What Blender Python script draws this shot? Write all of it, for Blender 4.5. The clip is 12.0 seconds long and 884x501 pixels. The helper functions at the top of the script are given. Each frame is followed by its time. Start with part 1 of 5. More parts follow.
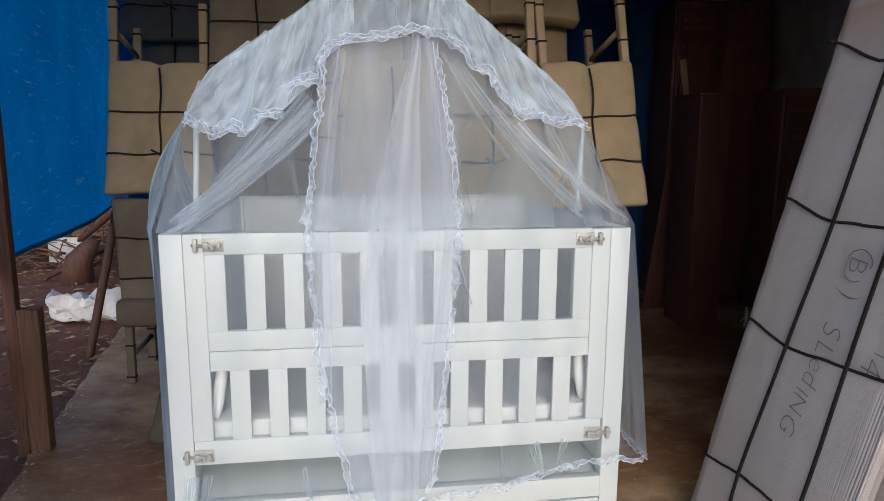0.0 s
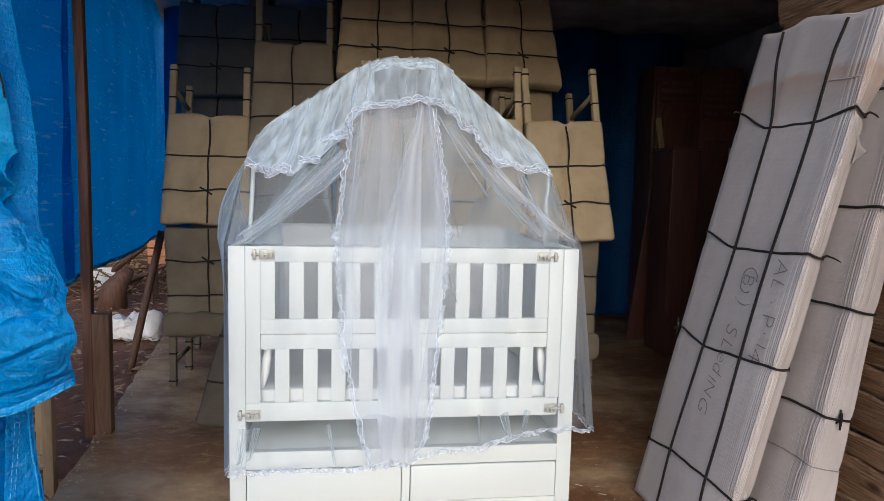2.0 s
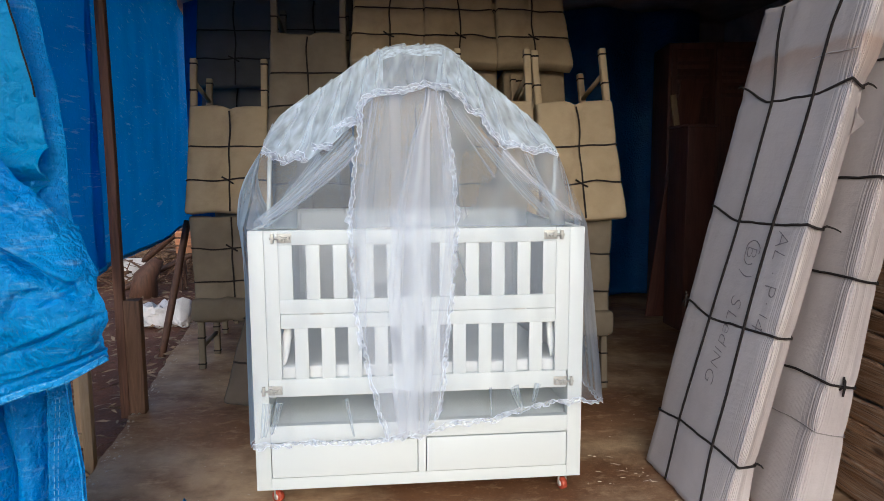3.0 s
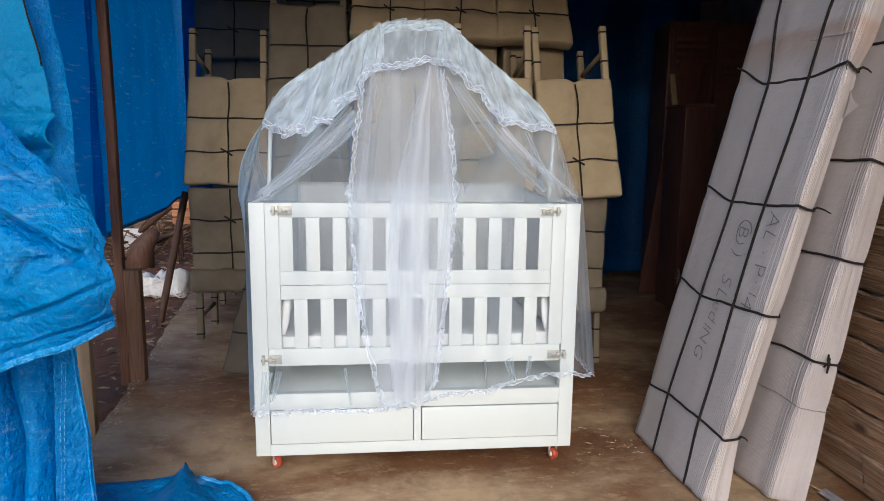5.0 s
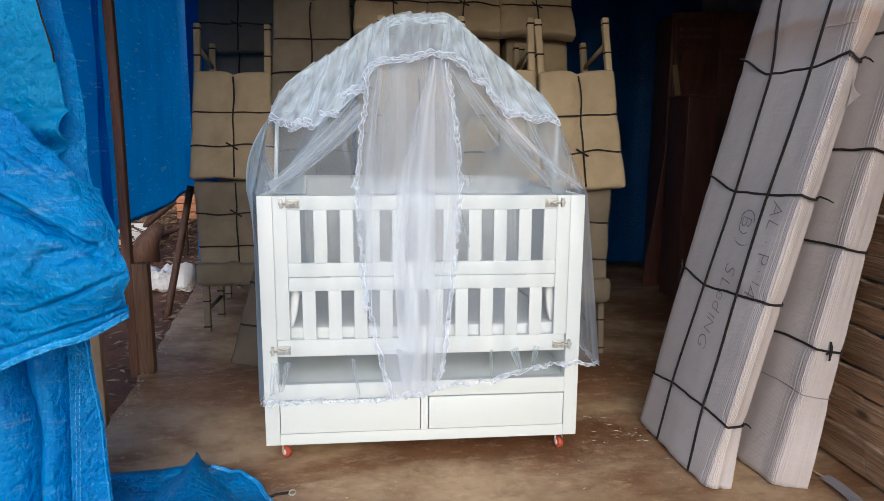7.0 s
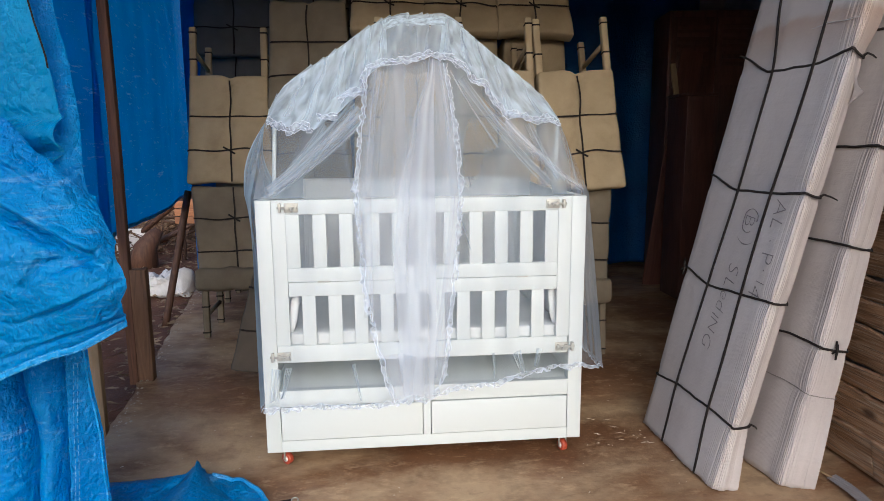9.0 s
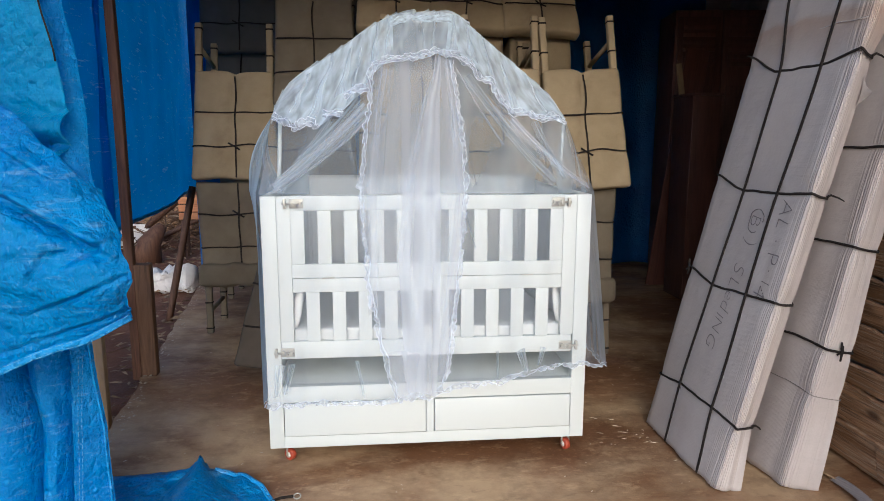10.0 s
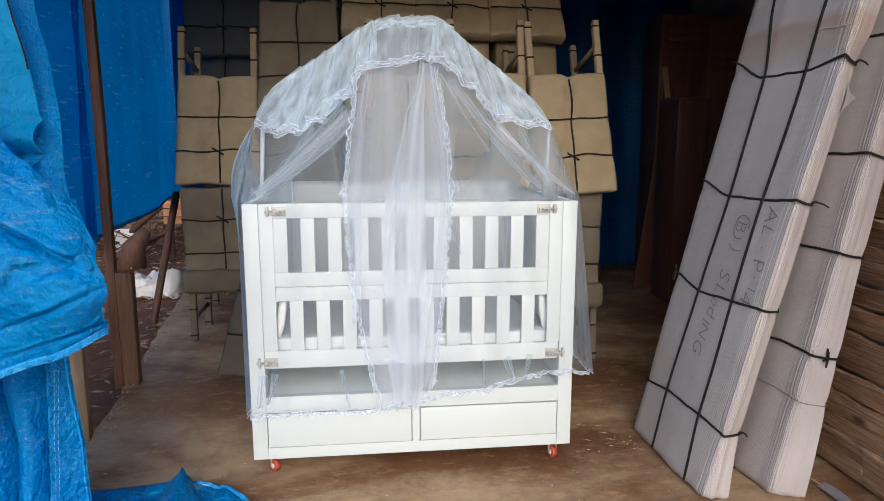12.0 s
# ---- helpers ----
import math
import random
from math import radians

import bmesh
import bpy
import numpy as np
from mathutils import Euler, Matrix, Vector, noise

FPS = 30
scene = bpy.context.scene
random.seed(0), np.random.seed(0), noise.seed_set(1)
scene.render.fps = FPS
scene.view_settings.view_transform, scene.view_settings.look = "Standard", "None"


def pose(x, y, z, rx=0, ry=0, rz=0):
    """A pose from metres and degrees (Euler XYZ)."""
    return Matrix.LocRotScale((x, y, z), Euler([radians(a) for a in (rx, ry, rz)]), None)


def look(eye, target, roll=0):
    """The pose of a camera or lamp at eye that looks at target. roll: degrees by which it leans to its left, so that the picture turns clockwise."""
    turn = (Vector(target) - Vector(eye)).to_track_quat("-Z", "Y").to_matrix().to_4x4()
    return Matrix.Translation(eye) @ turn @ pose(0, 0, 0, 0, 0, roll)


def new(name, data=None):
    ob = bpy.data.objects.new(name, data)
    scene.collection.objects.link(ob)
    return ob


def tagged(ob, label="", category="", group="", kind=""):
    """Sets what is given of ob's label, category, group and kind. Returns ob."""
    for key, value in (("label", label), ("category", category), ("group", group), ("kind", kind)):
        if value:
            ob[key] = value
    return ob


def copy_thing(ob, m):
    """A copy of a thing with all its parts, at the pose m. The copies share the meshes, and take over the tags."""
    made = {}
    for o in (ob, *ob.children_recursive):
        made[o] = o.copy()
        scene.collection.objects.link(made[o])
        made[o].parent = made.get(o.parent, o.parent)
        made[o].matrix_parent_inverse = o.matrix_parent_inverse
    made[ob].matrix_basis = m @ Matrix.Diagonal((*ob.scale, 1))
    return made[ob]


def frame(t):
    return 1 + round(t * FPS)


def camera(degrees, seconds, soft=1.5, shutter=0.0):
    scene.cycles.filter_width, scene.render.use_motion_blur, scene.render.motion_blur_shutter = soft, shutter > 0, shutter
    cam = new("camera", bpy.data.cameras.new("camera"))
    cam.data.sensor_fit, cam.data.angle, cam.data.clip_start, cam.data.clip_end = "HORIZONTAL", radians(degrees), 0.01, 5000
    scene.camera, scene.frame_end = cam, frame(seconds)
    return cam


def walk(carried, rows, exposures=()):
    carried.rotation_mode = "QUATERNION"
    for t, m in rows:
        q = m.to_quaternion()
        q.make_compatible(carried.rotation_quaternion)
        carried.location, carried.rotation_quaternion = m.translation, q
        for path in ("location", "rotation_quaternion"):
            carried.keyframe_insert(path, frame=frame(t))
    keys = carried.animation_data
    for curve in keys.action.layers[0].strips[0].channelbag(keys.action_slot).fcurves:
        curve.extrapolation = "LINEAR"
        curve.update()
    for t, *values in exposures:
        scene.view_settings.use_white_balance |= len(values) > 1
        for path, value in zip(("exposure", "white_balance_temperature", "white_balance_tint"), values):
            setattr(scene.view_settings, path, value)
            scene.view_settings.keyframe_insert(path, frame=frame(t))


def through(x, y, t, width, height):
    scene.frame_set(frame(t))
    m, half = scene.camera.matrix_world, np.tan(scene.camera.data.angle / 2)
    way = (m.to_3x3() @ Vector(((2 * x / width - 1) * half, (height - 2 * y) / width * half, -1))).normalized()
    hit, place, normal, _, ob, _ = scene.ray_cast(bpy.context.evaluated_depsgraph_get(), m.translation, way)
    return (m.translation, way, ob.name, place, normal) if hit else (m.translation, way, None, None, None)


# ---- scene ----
cam = camera(68.0, 12.0, soft=0.4)
PATH = [
    (0, (-0.156, -1.641, 1.244), (0.137, 0.31, 0.919), 0.3),
    (0.5, (-0.2, -1.789, 1.239), (0.154, 0.145, 0.869), 1.4),
    (1, (-0.305, -1.948, 1.209), (0.085, -0.033, 0.785), 0.7),
    (1.5, (-0.282, -2.064, 1.23), (0.103, -0.121, 0.955), 0.3),
    (2, (-0.187, -2.219, 1.225), (0.078, -0.246, 1.037), 1.3),
    (2.5, (-0.135, -2.292, 1.209), (0.091, -0.322, 0.943), 0.1),
    (3, (-0.143, -2.312, 1.218), (0.046, -0.335, 0.983), -0.3),
    (3.2, (-0.153, -2.302, 1.22), (0.039, -0.331, 0.938), -0.1),
    (5, (-0.157, -2.352, 1.219), (0.046, -0.387, 0.911), 0.7),
    (5.5, (-0.155, -2.349, 1.227), (0.086, -0.378, 0.985), 0.5),
    (6, (-0.172, -2.371, 1.216), (0.04, -0.402, 0.94), 0.3),
    (6.5, (-0.172, -2.372, 1.219), (0.03, -0.405, 0.921), 0.2),
    (7, (-0.172, -2.378, 1.217), (0.023, -0.415, 0.888), 0.3),
    (9, (-0.177, -2.353, 1.219), (0.022, -0.39, 0.894), -0.4),
    (9.5, (-0.179, -2.353, 1.217), (0.008, -0.39, 0.885), -0.1),
    (10, (-0.184, -2.351, 1.214), (0.007, -0.388, 0.885), 0.1),
    (10.5, (-0.185, -2.348, 1.21), (0.007, -0.386, 0.872), 0.1),
    (11, (-0.181, -2.329, 1.215), (-0.002, -0.373, 0.84), 0.1),
    (11.5, (-0.176, -2.328, 1.216), (0.059, -0.376, 0.853), -0.6),
    (12, (-0.168, -2.326, 1.231), (0.057, -0.365, 0.907), -0.0),
]
EXPOSURES = [(0.0, 0.1, 5650, 8), (1.0, 0.12, 5650, 8), (2.5, 0.3, 5650, 8), (12.0, 0.32, 5650, 8)]
walk(cam, [(t, look(eye, target, roll)) for t, eye, target, roll in PATH], EXPOSURES)

# ---------------------------------------------------------------- light
world = bpy.data.worlds.new("overcast_sky")
scene.world = world
world.use_nodes = True
wn = world.node_tree
sky = wn.nodes.new("ShaderNodeTexSky")
sky.sky_type, sky.sun_disc = "NISHITA", False
SUN_UP, SUN_TURN = radians(24), radians(180)
sky.sun_elevation, sky.sun_rotation = SUN_UP, SUN_TURN
sky.air_density, sky.dust_density, sky.ozone_density = 1.0, 2.5, 1.0
back = wn.nodes["Background"]
back.inputs["Strength"].default_value = 0.15
wn.links.new(sky.outputs["Color"], back.inputs["Color"])
lamp = bpy.data.lights.new("sun", "SUN")
lamp.energy, lamp.angle, lamp.color = 1.0, radians(50), (1.0, 0.985, 0.97)
sun = new("sun", lamp)
sun.matrix_basis = look((-0.2, -6.0, 2.7), (0, 0, 0))


# ---------------------------------------------------------------- materials
def material(name):
    m = bpy.data.materials.new(name)
    m.use_nodes = True
    return m, m.node_tree, m.node_tree.nodes["Principled BSDF"]


def node(tree, kind, **values):
    n = tree.nodes.new(kind)
    for key, value in values.items():
        n.inputs[key.replace("_", " ")].default_value = value
    return n


def coords(tree, scale=(1, 1, 1), turn=(0, 0, 0)):
    tc = tree.nodes.new("ShaderNodeTexCoord")
    mp = node(tree, "ShaderNodeMapping", Scale=scale, Rotation=turn)
    tree.links.new(tc.outputs["Object"], mp.inputs["Vector"])
    return mp.outputs["Vector"]


def noise_tex(tree, vector, scale, detail=4.0, rough=0.55, distort=0.0):
    n = node(tree, "ShaderNodeTexNoise", Scale=scale, Detail=detail, Roughness=rough, Distortion=distort)
    tree.links.new(vector, n.inputs["Vector"])
    return n.outputs["Fac"]


def ramp(tree, fac, stops):
    r = tree.nodes.new("ShaderNodeValToRGB")
    el = r.color_ramp.elements
    el[0].position, el[0].color = stops[0][0], (*stops[0][1], 1)
    el[1].position, el[1].color = stops[-1][0], (*stops[-1][1], 1)
    for p, c in stops[1:-1]:
        e = el.new(p)
        e.color = (*c, 1)
    tree.links.new(fac, r.inputs["Fac"])
    return r.outputs["Color"]


def mix(tree, fac, a, b, mode="MIX"):
    n = tree.nodes.new("ShaderNodeMix")
    n.data_type, n.blend_type = "RGBA", mode
    for sock, value in ((n.inputs[0], fac), (n.inputs[6], a), (n.inputs[7], b)):
        if hasattr(value, "links") or hasattr(value, "is_output"):
            tree.links.new(value, sock)
        elif isinstance(value, tuple):
            sock.default_value = (*value, 1)
        else:
            sock.default_value = value
    return n.outputs[2]


def scaled(tree, fac, lo, hi, a=0.0, b=1.0):
    n = tree.nodes.new("ShaderNodeMapRange")
    for key, value in zip(("From Min", "From Max", "To Min", "To Max"), (a, b, lo, hi)):
        n.inputs[key].default_value = value
    tree.links.new(fac, n.inputs["Value"])
    return n.outputs["Result"]


def bump(tree, bsdf, fac, strength, distance=0.01, under=None):
    n = node(tree, "ShaderNodeBump", Strength=strength, Distance=distance)
    tree.links.new(fac, n.inputs["Height"])
    if under is not None:
        tree.links.new(under, n.inputs["Normal"])
    tree.links.new(n.outputs["Normal"], bsdf.inputs["Normal"])
    return n.outputs["Normal"]


def object_random(tree):
    return tree.nodes.new("ShaderNodeObjectInfo").outputs["Random"]


def plain(name, color, rough=0.6, vary=0.15, scale=8.0, metal=0.0, grain=60.0, relief=0.1):
    m, t, b = material(name)
    v = coords(t)
    dark = tuple(c * (1 - vary) for c in color)
    light = tuple(min(1, c * (1 + vary)) for c in color)
    t.links.new(ramp(t, noise_tex(t, v, scale, 6), [(0.3, dark), (0.7, light)]), b.inputs["Base Color"])
    t.links.new(scaled(t, noise_tex(t, v, scale * 2.3), rough - 0.08, rough + 0.08), b.inputs["Roughness"])
    b.inputs["Metallic"].default_value = metal
    bump(t, b, noise_tex(t, v, grain, 5), relief, 0.004)
    return m


def white_paint():
    m, t, b = material("white_paint")
    v = coords(t)
    base = ramp(t, noise_tex(t, v, 3.0, 6), [(0.3, (0.6, 0.628, 0.61)), (0.7, (0.625, 0.652, 0.634))])
    smudge = scaled(t, noise_tex(t, v, 9.0, 8, 0.7), 0, 0.25, 0.62, 0.8)
    t.links.new(mix(t, smudge, base, (0.58, 0.58, 0.54)), b.inputs["Base Color"])
    t.links.new(scaled(t, noise_tex(t, v, 22.0), 0.28, 0.45), b.inputs["Roughness"])
    b.inputs["Specular IOR Level"].default_value = 0.35
    grain = noise_tex(t, coords(t, (90, 90, 6)), 1.0, 4)
    n = bump(t, b, grain, 0.03, 0.002)
    bump(t, b, noise_tex(t, v, 40.0, 3), 0.05, 0.003, n)
    return m


def kraft(name, low, high, flute, stain=(0.3, 0.19, 0.1), amount=0.3):
    """Cardboard; flute: the ribs' mapping scale."""
    m, t, b = material(name)
    v = coords(t)
    base = ramp(t, noise_tex(t, v, 4.5, 8, 0.6), [(0.28, low), (0.72, high)])
    fibre = noise_tex(t, v, 160.0, 3)
    base = mix(t, 0.18, base, ramp(t, fibre, [(0.35, low), (0.65, high)]), "OVERLAY")
    blot = scaled(t, noise_tex(t, v, 2.3, 7, 0.65, 0.6), 0, amount, 0.55, 0.75)
    base = mix(t, blot, base, stain)
    bright = node(t, "ShaderNodeHueSaturation", Saturation=1.0)
    t.links.new(base, bright.inputs["Color"])
    t.links.new(scaled(t, object_random(t), 0.8, 1.08), bright.inputs["Value"])
    t.links.new(bright.outputs["Color"], b.inputs["Base Color"])
    b.inputs["Roughness"].default_value = 0.82
    b.inputs["Specular IOR Level"].default_value = 0.2
    w = node(t, "ShaderNodeTexWave", Scale=1.0, Distortion=0.15, Detail=1.0)
    t.links.new(coords(t, flute), w.inputs["Vector"])
    where = node(t, "ShaderNodeMath")
    where.operation = "MULTIPLY"
    t.links.new(w.outputs["Fac"], where.inputs[0])
    t.links.new(scaled(t, noise_tex(t, coords(t, (4, 4, 1.2)), 1.0, 3), 0.0, 1.0, 0.5, 0.66), where.inputs[1])
    n = bump(t, b, where.outputs[0], 0.2, 0.0012)
    n = bump(t, b, noise_tex(t, v, 14.0, 5), 0.35, 0.01, n)
    n = bump(t, b, noise_tex(t, coords(t, (3, 3, 26)), 1.0, 5, 0.6, 0.6), 0.25, 0.006, n)
    bump(t, b, noise_tex(t, coords(t, (7, 7, 4)), 1.0, 6, 0.6, 0.8), 0.18, 0.014, n)
    return m


def tarpaulin(name, deep, bright, worn, through=0.35, wear=0.35, crush=1.0):
    m, t, b = material(name)
    v = coords(t)
    base = ramp(t, noise_tex(t, v, 3.2, 7, 0.6), [(0.25, deep), (0.75, bright)])
    # pale streaks and specks: worn scuffs, plus glints put into the base colour
    scuff_glint = noise_tex(t, coords(t, (5, 5, 30), (0.2, 0.35, 0)), 1.4, 8, 0.7)
    base = mix(t, scaled(t, scuff_glint, 0, wear, 0.57, 0.74), base, worn)
    glint_specks = noise_tex(t, coords(t, (110, 110, 70), (0.3, 0.5, 0.2)), 1.0, 3, 0.6, 0.5)
    base = mix(t, scaled(t, glint_specks, 0, 0.45 * wear, 0.6, 0.72), base, worn)
    t.links.new(base, b.inputs["Base Color"])
    t.links.new(scaled(t, noise_tex(t, v, 15.0), 0.26, 0.44), b.inputs["Roughness"])
    b.inputs["Specular IOR Level"].default_value = 0.45
    crumple = noise_tex(t, v, 13.0, 9, 0.6, 0.8)
    n = bump(t, b, crumple, 0.5 * crush, 0.018)
    level = noise_tex(t, coords(t, (8, 8, 42), (0.1, 0.15, 0)), 1.0, 7, 0.6, 0.9)
    n = bump(t, b, level, 0.5 * crush, 0.012, n)
    for size, depth in ((8.0, 0.014), (21.0, 0.013), (50.0, 0.01)):
        warp = node(t, "ShaderNodeTexNoise", Scale=size * 0.6, Detail=3.0)
        t.links.new(v, warp.inputs["Vector"])
        bent = node(t, "ShaderNodeVectorMath")
        bent.operation = "MULTIPLY_ADD"
        bent.inputs[1].default_value = (0.25 / size * 5,) * 3
        t.links.new(warp.outputs["Color"], bent.inputs[0])
        t.links.new(v, bent.inputs[2])
        cells = node(t, "ShaderNodeTexVoronoi", Scale=size)
        cells.feature = "DISTANCE_TO_EDGE"
        t.links.new(bent.outputs["Vector"], cells.inputs["Vector"])
        n = bump(t, b, scaled(t, cells.outputs["Distance"], 0, 1, 0.0, 0.35), 0.4 * crush, depth, n)
    fine = noise_tex(t, coords(t, (120, 120, 45), (0.3, 0.5, 0)), 1.0, 4, 0.65, 0.5)
    n = bump(t, b, fine, 0.8, 0.006, n)
    weave = node(t, "ShaderNodeTexWave", Scale=1.0, Distortion=0.1)
    t.links.new(coords(t, (260, 260, 260)), weave.inputs["Vector"])
    bump(t, b, weave.outputs["Fac"], 0.05, 0.001, n)
    tr = t.nodes.new("ShaderNodeBsdfTranslucent")
    t.links.new(base, tr.inputs["Color"])
    ms = t.nodes.new("ShaderNodeMixShader")
    ms.inputs["Fac"].default_value = through
    out = t.nodes["Material Output"]
    t.links.new(b.outputs["BSDF"], ms.inputs[1])
    t.links.new(tr.outputs["BSDF"], ms.inputs[2])
    t.links.new(ms.outputs["Shader"], out.inputs["Surface"])
    return m


def netting(name, cover, color=(0.79, 0.88, 1.0), streak=(40, 1.5, 1), spread=0.5, woven=True, through=0.38, octaves=1.0):
    """Fine mesh cloth: the share that the threads cover, and its gathers."""
    m, t, b = material(name)
    t.nodes.remove(b)
    v = coords(t, streak)
    if woven:
        uv = t.nodes.new("ShaderNodeUVMap")
        mp = node(t, "ShaderNodeMapping", Scale=streak)
        t.links.new(uv.outputs["UV"], mp.inputs["Vector"])
        v = mp.outputs["Vector"]
    gather = noise_tex(t, v, 1.0, octaves, 0.5, 0.35)
    thread = noise_tex(t, coords(t, (420, 420, 420)), 1.0, 2)
    fac = scaled(t, gather, cover * (1 - spread), min(0.97, cover * (1 + spread)), 0.3, 0.7)
    grain = node(t, "ShaderNodeMath")
    grain.operation = "MULTIPLY"
    t.links.new(fac, grain.inputs[0])
    t.links.new(scaled(t, thread, 0.95, 1.05, 0.3, 0.7), grain.inputs[1])
    df = node(t, "ShaderNodeBsdfDiffuse", Color=(*color, 1))
    tl = node(t, "ShaderNodeBsdfTranslucent", Color=(*color, 1))
    cloth = t.nodes.new("ShaderNodeMixShader")
    cloth.inputs["Fac"].default_value = through
    t.links.new(df.outputs["BSDF"], cloth.inputs[1])
    t.links.new(tl.outputs["BSDF"], cloth.inputs[2])
    clear = t.nodes.new("ShaderNodeBsdfTransparent")
    ms = t.nodes.new("ShaderNodeMixShader")
    t.links.new(grain.outputs[0], ms.inputs["Fac"])
    t.links.new(clear.outputs["BSDF"], ms.inputs[1])
    t.links.new(cloth.outputs["Shader"], ms.inputs[2])
    t.links.new(ms.outputs["Shader"], t.nodes["Material Output"].inputs["Surface"])
    return m


def timber(name, dark, light, axis=(1, 14, 14), rough=0.7, grey=0.0):
    m, t, b = material(name)
    oi = t.nodes.new("ShaderNodeObjectInfo")
    tc = t.nodes.new("ShaderNodeTexCoord")
    add = t.nodes.new("ShaderNodeVectorMath")
    add.operation = "MULTIPLY_ADD"
    add.inputs[1].default_value = axis
    t.links.new(tc.outputs["Object"], add.inputs[0])
    sc = t.nodes.new("ShaderNodeVectorMath")
    sc.operation = "SCALE"
    sc.inputs[0].default_value = (7, 11, 13)
    t.links.new(oi.outputs["Random"], sc.inputs["Scale"])
    t.links.new(sc.outputs["Vector"], add.inputs[2])
    g = noise_tex(t, add.outputs["Vector"], 2.4, 9, 0.65, 1.2)
    base = ramp(t, g, [(0.28, dark), (0.5, tuple((a + c) / 2 for a, c in zip(dark, light))), (0.74, light)])
    hs = node(t, "ShaderNodeHueSaturation", Saturation=1.0 - grey)
    t.links.new(base, hs.inputs["Color"])
    t.links.new(scaled(t, oi.outputs["Random"], 0.7, 1.25), hs.inputs["Value"])
    t.links.new(hs.outputs["Color"], b.inputs["Base Color"])
    b.inputs["Roughness"].default_value = rough
    bump(t, b, g, 0.5, 0.006)
    return m


def earth(name, stops, scale, rough, relief, wet=0.0, specks=0.5, worn=None):
    m, t, b = material(name)
    v = coords(t)
    big = noise_tex(t, v, scale, 9, 0.62, 0.4)
    base = ramp(t, big, stops)
    speck = noise_tex(t, v, 55.0, 5, 0.7)
    base = mix(t, scaled(t, speck, 0, specks, 0.56, 0.72), base, tuple(min(1, c * 1.7) for c in stops[-1][1]))
    if worn:
        patch = noise_tex(t, coords(t, (1.0, 1.5, 1.0)), 1.15, 9, 0.64, 0.2)
        base = mix(t, scaled(t, patch, 0, 0.8, 0.45, 0.6), base, worn)
        blotch = noise_tex(t, coords(t, (1.0, 2.0, 1.0)), 8.0, 9, 0.7, 0.2)
        base = mix(t, scaled(t, blotch, 0, 0.5, 0.54, 0.68), base, tuple(min(1, c * 1.3) for c in worn))
        base = mix(t, scaled(t, blotch, 0.45, 0, 0.3, 0.43), base, tuple(c * 0.7 for c in stops[0][1]))
        scrape = noise_tex(t, coords(t, (5, 16, 1), (0, 0, 0.5)), 1.3, 7, 0.65, 0.5)
        base = mix(t, scaled(t, scrape, 0, 0.22, 0.6, 0.78), base, tuple(min(1, c * 1.25) for c in worn))
    dirt = noise_tex(t, v, scale * 4.1, 8, 0.7)
    base = mix(t, scaled(t, dirt, 0, 0.55, 0.5, 0.75), base, tuple(c * 0.55 for c in stops[0][1]))
    t.links.new(base, b.inputs["Base Color"])
    t.links.new(scaled(t, noise_tex(t, v, 2.2, 6), rough - 0.22 - wet, rough + 0.12, 0.3, 0.7), b.inputs["Roughness"])
    n = bump(t, b, noise_tex(t, v, 24.0, 8, 0.65), relief, 0.01)
    bump(t, b, speck, relief * 0.7, 0.003, n)
    return m


def weathered(m):
    """Grey worn streaks, knots and splits along the boards."""
    t = m.node_tree
    b = t.nodes["Principled BSDF"]
    old = b.inputs["Base Color"].links[0].from_socket
    streak = noise_tex(t, coords(t, (9, 1.1, 34)), 2.0, 8, 0.72, 1.8)
    base = mix(t, scaled(t, streak, 0, 0.85, 0.5, 0.64), old, (0.6, 0.46, 0.33))
    split = noise_tex(t, coords(t, (9, 0.9, 50)), 1.7, 6, 0.75, 1.4)
    base = mix(t, scaled(t, split, 0.9, 0, 0.33, 0.46), base, (0.06, 0.032, 0.018))
    cells = node(t, "ShaderNodeTexVoronoi", Scale=1.0)
    t.links.new(coords(t, (3, 3.2, 7.5)), cells.inputs["Vector"])
    base = mix(t, scaled(t, cells.outputs["Distance"], 0.8, 0, 0.06, 0.16), base, (0.06, 0.025, 0.012))
    t.links.new(base, b.inputs["Base Color"])
    old_bump = b.inputs["Normal"].links[0].from_socket
    bump(t, b, streak, 0.8, 0.008, old_bump)
    return m


WHITE = white_paint()
CARD = kraft("kraft_cardboard", (0.35, 0.272, 0.17), (0.47, 0.376, 0.246), (0, 0, 0), (0.22, 0.15, 0.09), 0.5)
# darker tone of the upright chairs; on the rear left ones it holds shade
DARKER_CARD = kraft("darker_cardboard", (0.16, 0.13, 0.092), (0.235, 0.195, 0.142), (0, 0, 0), (0.15, 0.1, 0.065), 0.35)
# kraft brown dimmed to carry the shade low beside the crib
SHADED_CARD = kraft("shaded_cardboard", (0.095, 0.078, 0.062), (0.14, 0.115, 0.092), (0, 0, 0), (0.1, 0.07, 0.05), 0.35)
# slate grey stands in for the deep shade on the farthest chairs
DEEP_SHADE_CARD = kraft("deep_shade_cardboard", (0.115, 0.112, 0.105), (0.16, 0.155, 0.145), (0, 0, 0), (0.09, 0.08, 0.07), 0.3)
GREY_CARD = kraft("grey_cardboard", (0.45, 0.4, 0.38), (0.54, 0.49, 0.47), (58, 0, 0), (0.42, 0.31, 0.22), 0.25)
